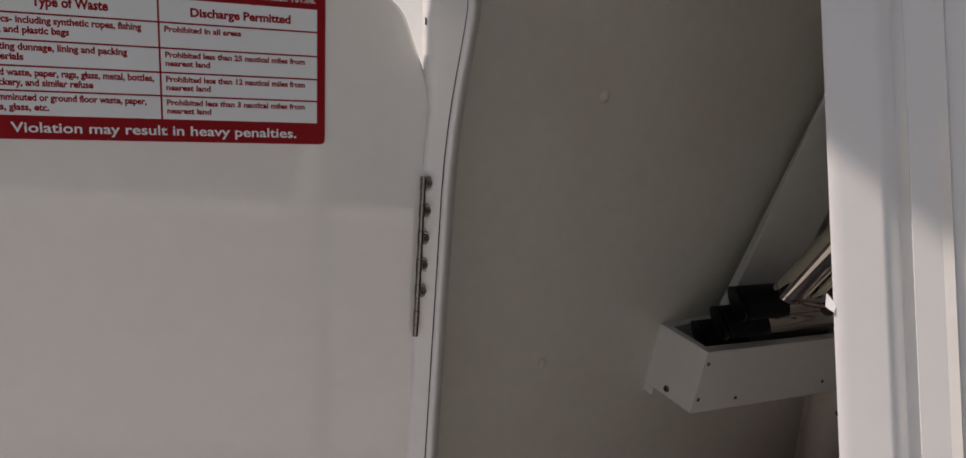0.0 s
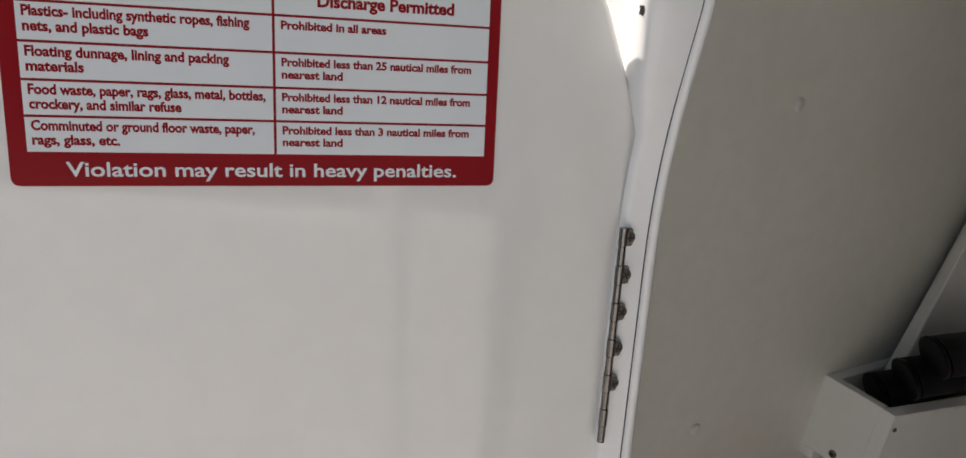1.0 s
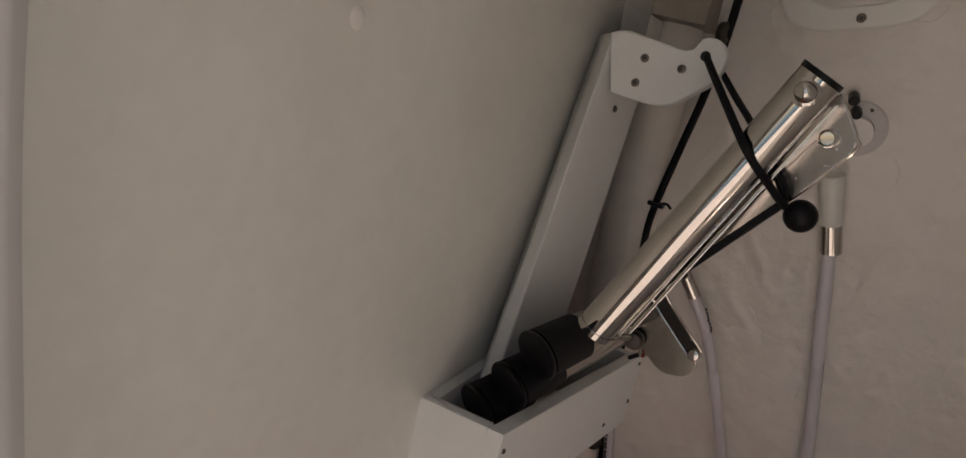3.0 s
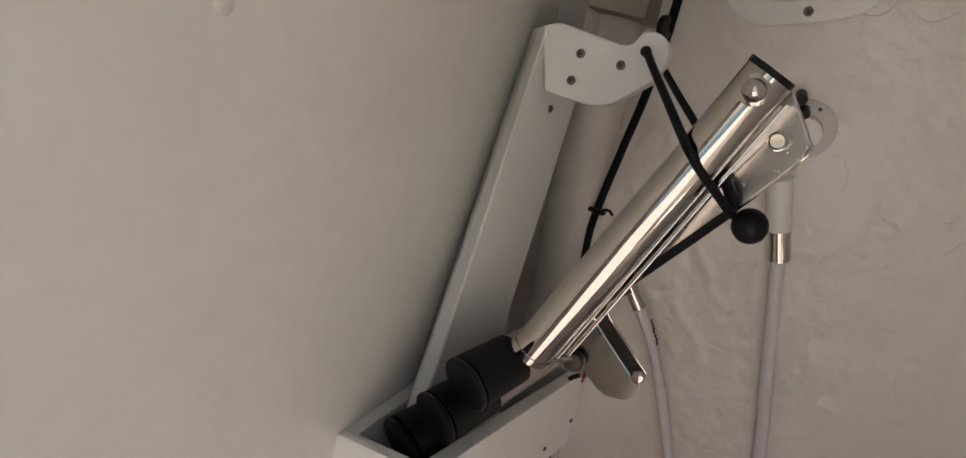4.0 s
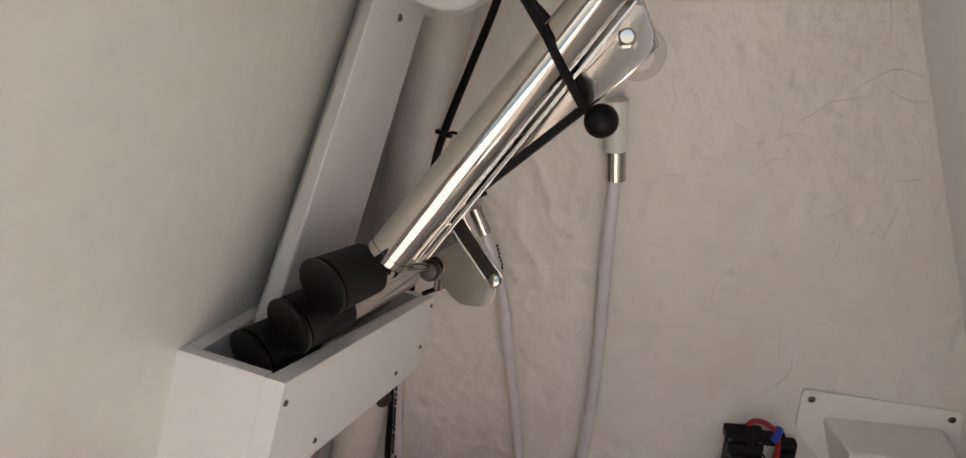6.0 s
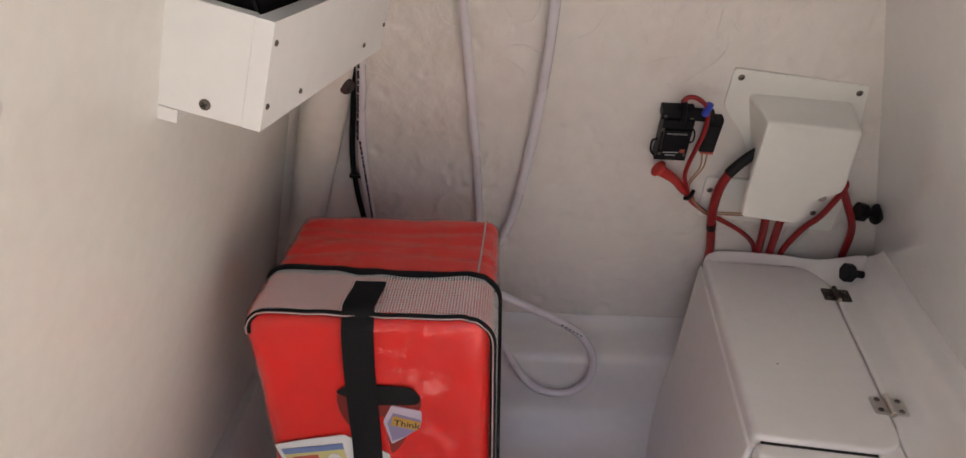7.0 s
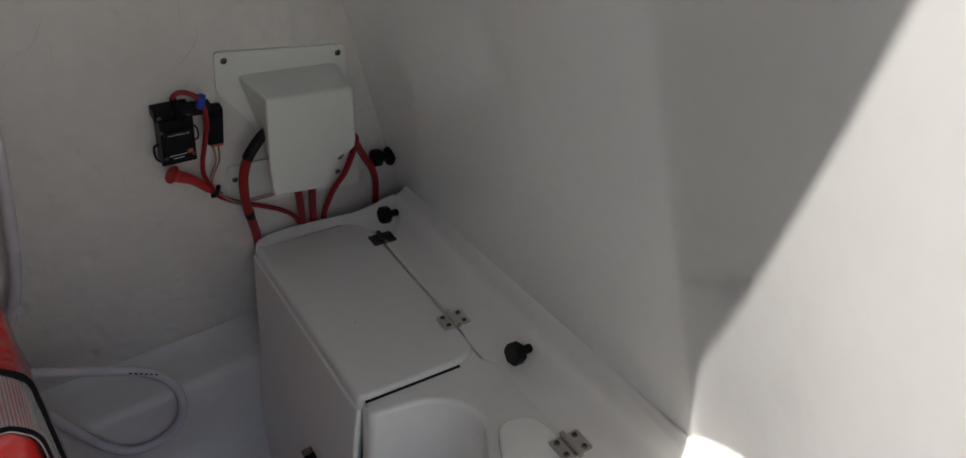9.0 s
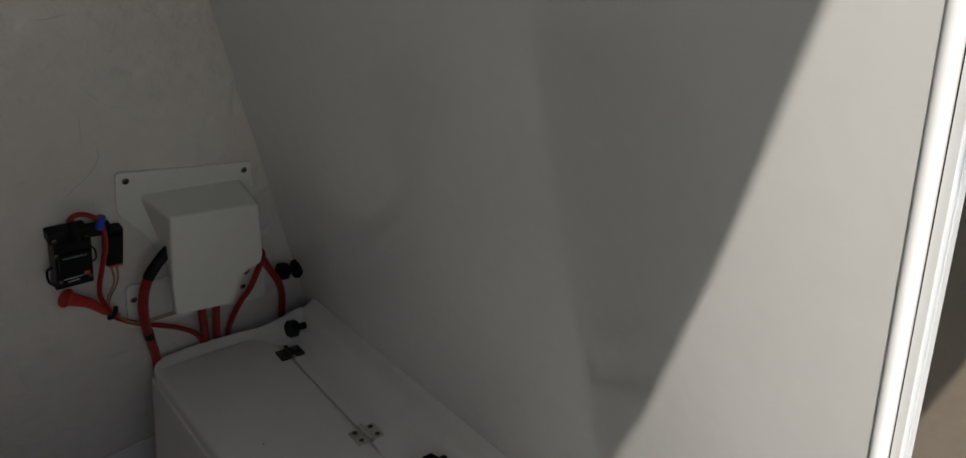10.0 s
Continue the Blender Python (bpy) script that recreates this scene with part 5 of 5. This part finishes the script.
bm.faces.new(rows[0][::-1])
bm.faces.new(rows[-1])
bmesh.ops.recalc_face_normals(bm, faces=bm.faces)
part("back_coaming", bm, BENCH, bench, "rounded white coaming behind the lid", angle=60)
part("ledge_seam", tube([on_bench(0.4435, 0.09, 0.4360), on_bench(0.4435, 1.01, 0.4360)], 0.0010, 6, smooth=False), DARKSTEEL, bench, "thin dark joint line")


def hinge_on(v, u=0.3465, z=0.4010, dark=False, owner=None):
    hm = frame_of(on_bench(u, v, z), BE, BV)
    h = part("hinge", tube([hm @ Vector((0, -0.017, 0.0035)), hm @ Vector((0, 0.017, 0.0035))], 0.0036, 12, smooth=False), DARKSTEEL if dark else BRUSH, owner, "stainless butt hinge")
    for s in (-1, 1):
        leaf = part("hinge_leaf", prism(rounded([(0.001, -0.015), (0.019, -0.015), (0.019, 0.015), (0.001, 0.015)] if s > 0 else [(-0.019, -0.015), (-0.001, -0.015), (-0.001, 0.015), (-0.019, 0.015)], 0.003), 0.0022, 0.0005, hm), DARKSTEEL if dark else BRUSH, owner)
        for k in (-1, 1):
            place("hinge_screw", SCREW[0.0035], leaf, m=hm @ Matrix.Translation((s * 0.0115, k * 0.0090, 0.0022)))
    part("hinge_pin", lathe([(0.0036, 0), (0.0030, 0.002), (0, 0.003)], hm @ Matrix.Translation((0, -0.017, 0.0035)) @ pose(0, 0, 0, 90), 10), STEEL, h)


# the far hinge takes the steel dimmed for shade
hinge_on(0.938, dark=True, owner=bench)
hinge_on(0.697, owner=bench)
hinge_on(0.436, u=0.3495, z=0.4066, owner=bench)

# thumb knobs along the ledge
for v, u, z, twin in ((0.582, 0.387, 0.4165, 0), (0.980, 0.386, 0.4165, 0), (1.026, 0.398, 0.497, 1)):
    m = frame_of(on_bench(u, v, z), (0, 0, 1), BV)
    n = -(BE * 0.97 + BV * 0.16) + Vector((0, 0, 0.16))
    m = Matrix.Translation(on_bench(u, v, z)) @ n.to_track_quat("Z", "Y").to_matrix().to_4x4()
    bm = lathe([(0.0058, -0.006), (0.0058, 0.010), (0.0070, 0.0115)], m, 16)
    knob = part("knob", bm, BLACK, bench, "black plastic thumb knob")
    bm = bmesh.new()
    pts = []
    for i in range(24):
        rad = 0.0142 if i % 4 in (0, 1) else 0.0132
        pts.append((rad * math.cos(i * math.tau / 24), rad * math.sin(i * math.tau / 24)))
    part("knob_head", prism(pts, 0.013, 0.0015, m @ Matrix.Translation((0, 0, 0.0112))), BLACK, knob, angle=50)
    if twin:
        part("knob_foot", lathe([(0.0150, -0.010), (0.0162, -0.007), (0.0150, -0.004), (0.0070, -0.002)], m, 20), BLACK, knob)
latch_m = frame_of(on_bench(0.1455, 0.731, 0.212), BV, Vector((-0.17, 0, 1)))
latch = part("latch", rbox((0.016, 0.022, 0.018), 0.003, latch_m @ Matrix.Translation((-0.008, 0, -0.008))), HINGE, bench, "small chrome latch")
part("catch", rbox((0.014, 0.018, 0.016), 0.003, latch_m @ Matrix.Translation((0.016, 0.002, -0.007))), HINGE, latch)
part("latch_slot", rbox((0.010, 0.019, 0.015), 0.001, latch_m @ Matrix.Translation((0.0045, 0.001, -0.006))), BLACK, latch)

# ---- bag of life jackets ----
bag = thing("life_jacket_bag", (-0.18, 0.73, 0.0), "clear vinyl bag of orange life jackets with black strap", "bag")
BX0, BX1, BY0, BY1, BZ = -0.3125, -0.0460, 0.6060, 0.845, 0.540


def bag_body():
    bm = bmesh.new()
    bmesh.ops.create_cube(bm, size=1)
    for v in bm.verts:
        v.co = Vector(((BX0 + BX1) / 2 + v.co.x * (BX1 - BX0), (BY0 + BY1) / 2 + v.co.y * (BY1 - BY0), BZ / 2 + v.co.z * BZ))
    bmesh.ops.bevel(bm, geom=bm.edges[:], offset=0.020, segments=5, profile=0.55, affect="EDGES")
    bmesh.ops.subdivide_edges(bm, edges=[e for e in bm.edges if e.calc_length() > 0.05], cuts=34, use_grid_fill=True)
    for v in bm.verts:
        p = v.co
        if p.z > 0.02:
            k = noise.noise(p * 16) * 0.0022 + noise.noise(Vector((p.x * 55, p.y * 12, p.z * 12))) * 0.0010
            crease = 0.0
            if p.z > BZ - 0.03 and p.y > 0.70:
                for yy, amp in ((0.735, 0.0030), (0.775, 0.0022), (0.805, 0.0026)):
                    wob = yy + 0.010 * math.sin(14 * p.x + yy * 40)
                    crease -= amp * math.exp(-((p.y - wob) / 0.006) ** 2)
            if p.y < BY0 + 0.012:
                for ax, az, bx, bz, amp in ((-0.125, 0.450, -0.066, 0.515, 0.0045), (-0.150, 0.455, -0.135, 0.530, 0.0035), (-0.120, 0.400, -0.060, 0.330, 0.0040), (-0.230, 0.440, -0.290, 0.500, 0.0030), (-0.245, 0.40, -0.30, 0.36, 0.0030)):
                    d = Vector((bx - ax, 0, bz - az))
                    s = max(0.0, min(1.0, (p - Vector((ax, 0, az))).dot(d) / d.length_squared))
                    q = Vector((p.x - ax, 0, p.z - az)) - d * s
                    v.co.y += amp * math.exp(-(q.length / 0.010) ** 2) * (1 - 0.5 * s)
            if p.x < -0.2:
                v.co.x -= 0.008 * max(0.0, min(1.0, (p.z - 0.36) / 0.15)) * max(0.0, 1 - (p.y - BY0) / 0.10)
            v.co += Vector((0, 0, 1)) * (crease if p.y > 0.70 else 0) + v.normal * k
    return bm


bm = bag_body()
bm.normal_update()
part("cover", bm, ORANGE, bag, "glossy orange jackets under clear vinyl", angle=70)


bm = bag_body()
bm.normal_update()
for v in bm.verts:
    p = v.co
    if p.z > 0.02:
        q = Vector((p.x * 26, p.y * 40, p.z * 30))
        v.co += v.normal * (0.0016 + 0.0022 * abs(noise.noise(q)) + 0.0016 * noise.noise(q * 2.7))
part("vinyl", bm, FILM, bag, "clear crinkled vinyl film", angle=80)


def band_path(off):
    x0, x1, z1 = BX0 - off, BX1 + off, BZ + off
    pts = [(x0 + 0.0005, z1 - 0.030)]
    for cx, cz, a0 in ((x0 + 0.026, z1 - 0.026, 180), (x1 - 0.034, z1 - 0.034, 90)):
        rad = 0.026 if a0 == 180 else 0.034
        pts += [(cx + rad * math.cos(radians(a0 - 15 * k)), cz + rad * math.sin(radians(a0 - 15 * k))) for k in range(7)]
    pts += [(x1, 0.25), (x1, 0.01)]
    return pts


def resample(pts, step):
    out = [Vector(pts[0])]
    for a, b in zip(pts, pts[1:]):
        a, b = Vector(a), Vector(b)
        n = max(1, int((b - a).length / step))
        out += [a.lerp(b, (i + 1) / n) for i in range(n)]
    return out


line = resample(band_path(0.0048), 0.008)
bm = bmesh.new()
uvl = bm.loops.layers.uv.new("UVMap")
rows = []
dist = [0.0]
for a, b in zip(line, line[1:]):
    dist.append(dist[-1] + (b - a).length)
for i, p in enumerate(line):
    row = []
    for j in range(7):
        y = 0.6085 + 0.081 * j / 6 + (0.0025 * math.sin(i * 0.45) if 0 < j < 6 else (0.004 * math.sin(21 * p.x + 1.2) if j == 6 and p.y > BZ - 0.02 else 0))
        q = 0.0024 * noise.noise(Vector((p.x * 30, y * 30, p.y * 30)))
        row.append(bm.verts.new((p.x, y, p.y + q)))
    rows.append(row)
for i in range(len(rows) - 1):
    for j in range(6):
        f = bm.faces.new((rows[i][j], rows[i][j + 1], rows[i + 1][j + 1], rows[i + 1][j]))
        for lp, (di, dj) in zip(f.loops, ((0, 0), (0, 1), (1, 1), (1, 0))):
            lp[uvl].uv = (dist[i + di], 0.081 * (j + dj) / 6)
bmesh.ops.recalc_face_normals(bm, faces=bm.faces)
part("netting", bm, NET, bag, "white netting panel", angle=80)
for y, off, rad in ((0.6075, 0.0020, 0.0036), (0.6905, 0.0036, 0.0058)):
    pts = [(p.x, y + 0.0012 * math.sin(9 * k) + (0.004 * math.sin(21 * p.x + 1.2) if p.y > BZ - 0.02 else 0.003 * math.sin(17 * p.y)) * (1 if y > 0.65 else 0.35), p.y) for k, p in enumerate(resample(band_path(off), 0.02))]
    part("zipper", tube(pts, rad, 8, 2), STRAP, bag, "black zipper tape")
    part("piping", tube([(x, yy + (0.006 if y > 0.65 else -0.0045), z + 0.001) for x, yy, z in pts], 0.0008, 6, 2), VINYL, bag, "clear vinyl piping")
part("edge_seam", tube([(-0.066, 0.700, BZ + 0.002), (-0.064, 0.77, BZ + 0.002), (-0.063, 0.842, BZ - 0.004), (-0.063, 0.852, 0.45)], 0.0014, 6), VINYL, bag)
part("back_seam", tube([(BX0 + 0.012, BY1 - 0.001, BZ - 0.0075), (-0.18, BY1, BZ - 0.0065), (-0.066, BY1 - 0.001, BZ - 0.0075)], 0.0013, 6), VINYL, bag)
# carrying strap over the front edge
pts = [(0.664, BZ + 0.0085), (0.648, BZ + 0.0100), (0.630, BZ + 0.0105), (0.612, BZ + 0.0105), (0.6000, BZ + 0.0020), (0.5965, BZ - 0.016), (0.5970, 0.48), (0.5975, 0.43), (0.5985, 0.37), (0.5990, 0.28), (0.5995, 0.12), (0.600, 0.02)]
bm = bmesh.new()
rows = []
for k, (y, z) in enumerate(pts):
    cx = -0.1905 + (0.0045, 0.0038, 0.0028, 0.0016)[min(k, 3)] * (k < 5) - 0.010 * max(0.0, 0.55 - z) + 0.0008 * math.sin(k * 1.7)
    rows.append([bm.verts.new((cx + 0.0174 * s, y, z)) for s in (-1, -0.33, 0.33, 1)])
for p, q in zip(rows, rows[1:]):
    for j in range(3):
        bm.faces.new((p[j], p[j + 1], q[j + 1], q[j]))
bmesh.ops.recalc_face_normals(bm, faces=bm.faces)
bmesh.ops.solidify(bm, geom=bm.faces[:], thickness=0.0022)
part("strap", bm, STRAP, bag, "wide black webbing strap", angle=60)


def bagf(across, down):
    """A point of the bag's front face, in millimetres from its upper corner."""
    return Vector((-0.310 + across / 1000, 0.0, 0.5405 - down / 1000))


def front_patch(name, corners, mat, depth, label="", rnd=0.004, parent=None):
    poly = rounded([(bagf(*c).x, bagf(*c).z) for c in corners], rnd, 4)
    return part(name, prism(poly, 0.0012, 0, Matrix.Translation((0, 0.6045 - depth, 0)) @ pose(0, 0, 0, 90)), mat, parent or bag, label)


# shade of the neck opening and its fold, put on as flat dark patches
front_patch("neck_hole_shade", [(86.5, 111.6), (94.6, 93.9), (147.4, 93.9), (174.4, 99.5), (186.6, 114.4), (174.4, 144.2), (159.5, 181.4), (146.0, 198.1), (140.6, 134.8), (100.0, 158.1), (89.2, 134.8)], DARKRED, 0.0004, "flat dark patch for the shade in the jacket's opening", 0.008)
front_patch("fold_shade", [(85.2, 103.2), (110.2, 90.2), (174.4, 93.9), (185.2, 108.8), (179.8, 118.1), (120.3, 121.8)], RUBBER, 0.0010, "", 0.006)
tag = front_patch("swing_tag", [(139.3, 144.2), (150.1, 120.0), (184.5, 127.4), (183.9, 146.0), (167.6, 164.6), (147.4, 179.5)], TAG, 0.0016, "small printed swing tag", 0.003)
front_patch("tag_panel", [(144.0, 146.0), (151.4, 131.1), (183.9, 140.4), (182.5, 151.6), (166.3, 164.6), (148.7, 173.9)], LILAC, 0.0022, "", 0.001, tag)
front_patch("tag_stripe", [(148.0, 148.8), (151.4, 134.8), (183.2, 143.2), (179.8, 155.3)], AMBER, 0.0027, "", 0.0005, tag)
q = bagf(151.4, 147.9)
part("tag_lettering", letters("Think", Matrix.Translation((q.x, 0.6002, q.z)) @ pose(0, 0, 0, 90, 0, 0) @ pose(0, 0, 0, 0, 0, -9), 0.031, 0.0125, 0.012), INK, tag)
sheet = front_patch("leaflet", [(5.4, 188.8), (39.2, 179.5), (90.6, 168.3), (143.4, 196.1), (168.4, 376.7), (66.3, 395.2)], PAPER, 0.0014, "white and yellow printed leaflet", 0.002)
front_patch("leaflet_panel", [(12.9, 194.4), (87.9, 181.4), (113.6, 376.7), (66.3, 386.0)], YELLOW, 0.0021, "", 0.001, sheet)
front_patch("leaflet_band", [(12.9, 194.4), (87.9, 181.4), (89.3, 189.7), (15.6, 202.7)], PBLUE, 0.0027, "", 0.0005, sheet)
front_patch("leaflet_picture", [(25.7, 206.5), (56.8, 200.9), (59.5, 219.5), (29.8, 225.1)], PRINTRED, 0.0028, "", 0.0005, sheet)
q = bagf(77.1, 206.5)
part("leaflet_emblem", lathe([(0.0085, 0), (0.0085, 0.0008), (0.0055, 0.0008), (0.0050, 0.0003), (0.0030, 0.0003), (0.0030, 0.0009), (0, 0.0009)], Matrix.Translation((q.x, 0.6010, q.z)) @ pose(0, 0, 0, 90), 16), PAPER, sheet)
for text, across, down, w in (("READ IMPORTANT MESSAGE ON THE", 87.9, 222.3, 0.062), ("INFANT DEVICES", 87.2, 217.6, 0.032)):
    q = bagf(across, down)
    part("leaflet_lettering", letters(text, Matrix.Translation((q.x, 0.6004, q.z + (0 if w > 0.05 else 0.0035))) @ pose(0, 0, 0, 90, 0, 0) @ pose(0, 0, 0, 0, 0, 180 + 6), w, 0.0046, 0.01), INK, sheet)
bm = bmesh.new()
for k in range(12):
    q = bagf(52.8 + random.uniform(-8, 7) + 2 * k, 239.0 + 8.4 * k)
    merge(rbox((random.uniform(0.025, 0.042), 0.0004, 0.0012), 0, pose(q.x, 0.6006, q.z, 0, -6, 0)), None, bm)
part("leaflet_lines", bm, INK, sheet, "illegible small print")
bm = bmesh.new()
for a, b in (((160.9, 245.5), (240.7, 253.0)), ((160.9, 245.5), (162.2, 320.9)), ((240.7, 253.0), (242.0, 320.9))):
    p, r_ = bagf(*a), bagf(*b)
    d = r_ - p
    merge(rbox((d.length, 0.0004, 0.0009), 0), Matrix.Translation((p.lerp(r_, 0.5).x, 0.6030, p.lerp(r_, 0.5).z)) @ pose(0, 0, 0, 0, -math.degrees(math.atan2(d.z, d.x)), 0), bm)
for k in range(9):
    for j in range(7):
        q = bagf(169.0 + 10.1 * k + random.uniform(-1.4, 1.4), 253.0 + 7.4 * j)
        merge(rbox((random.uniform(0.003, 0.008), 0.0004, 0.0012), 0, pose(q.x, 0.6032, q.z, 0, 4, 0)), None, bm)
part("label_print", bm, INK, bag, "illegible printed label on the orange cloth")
bm = bmesh.new()
for k, (y, z, w) in enumerate(((0.640, 0.345, 0.03), (0.655, 0.318, 0.028), (0.636, 0.294, 0.03), (0.650, 0.268, 0.026), (0.640, 0.240, 0.03), (0.648, 0.215, 0.028), (0.641, 0.190, 0.03), (0.649, 0.165, 0.03))):
    merge(rbox((0.0008, w, 0.007), 0.0002, pose(BX1 + 0.0078, y, z, 25 * (-1) ** k, 0, 0)), None, bm)
part("side_print", bm, INK, bag, "bold black print on the netting")

cloth = thing("folded_cloth", (0.03, 0.85, 0.0), "dark navy folded cloth lying on the liner floor", "cloth")
poly = rounded([(-0.06, 0.910), (0.080, 0.907), (0.108, 0.880), (0.094, 0.845), (0.090, 0.74), (-0.06, 0.74)], 0.008, 3)
for k, (dz, d) in enumerate(((0.0, 0.0), (0.008, 0.006))):
    bm = prism([(x - d * 0.6, y - d) for x, y in poly], 0.0085, 0.003, Matrix.Translation((0, 0, dz + 0.0012)))
    bmesh.ops.subdivide_edges(bm, edges=[e for e in bm.edges if e.calc_length() > 0.03], cuts=4, use_grid_fill=True)
    for v in bm.verts:
        v.co.z += 0.0015 * noise.noise(v.co * 40) * (1 if v.co.z > 0.004 else 0)
    part("fold", bm, NAVY, cloth, angle=60)

# ---- outside, hardly in direct view: deck, gunwales, water and an added roof ----
bm = rbox((2.6, 7.0, 0.06), 0.01, pose(-0.1, 0.3, -0.09))
tagged(link("deck", bm, DECK), "pale grey non-skid boat deck", "deck", kind="structure")
bm = rbox((0.10, 7.0, 0.75), 0.03, pose(-1.45, 0.3, 0.30), 4)
tagged(link("gunwale", bm, GEL), "white moulded boat side", "boat side", kind="structure")
for y0, y1 in ((-3.2, 0.048), (2.052, 3.8)):
    bm = rbox((0.10, y1 - y0, 0.75), 0.03, pose(1.25, (y0 + y1) / 2, 0.30), 4)
    tagged(link("gunwale", bm, GEL), "white moulded boat side", "boat side", kind="structure")
# made-up dark stretch for the shaded view past the frame; no padding known
bm = rbox((0.10, 2.0, 0.75), 0.03, pose(1.25, 1.05, 0.30), 4)
tagged(link("gunwale", bm, SHADEBROWN), "boat side stretch darkened to brown in place of shade", "boat side", kind="structure")
# unseen roof made up to block sun; its outline cuts the patch's edge
poly = [(-1.3, -0.10), (-0.487, -0.124), (-0.470, -0.127), (-0.458, -0.134), (-0.452, -0.154), (-0.447, -0.163), (-0.438, -0.174), (-0.425, -0.185), (-0.412, -0.190), (-0.397, -0.193), (0.10, -0.30), (0.75, -0.30), (0.95, -0.1), (0.95, 1.6), (-1.3, 1.6)]
bm = prism(poly, 0.05, 0.004, Matrix.Translation((0, 0, 2.0)))
tagged(link("shade_roof", bm, GEL), "unseen white roof slab added to edge the sun patch", "roof", kind="structure")
# legs made up to carry the added roof
for x, y in ((-1.15, -0.02), (0.68, -0.16), (0.68, 1.45), (-1.15, 1.45)):
    bm = tube([(x, y, -0.06), (x, y, 2.005)], 0.030, 20, smooth=False)
    tagged(link("shade_roof_leg", bm, GEL), "white painted tubular leg added under the unseen roof slab", "post", kind="structure")
bm = bmesh.new()
bmesh.ops.create_grid(bm, x_segments=4, y_segments=4, size=2500)
for v in bm.verts:
    v.co.z = -0.55
tagged(link("water", bm, WATER), "open sea water to the horizon", "water", kind="structure")
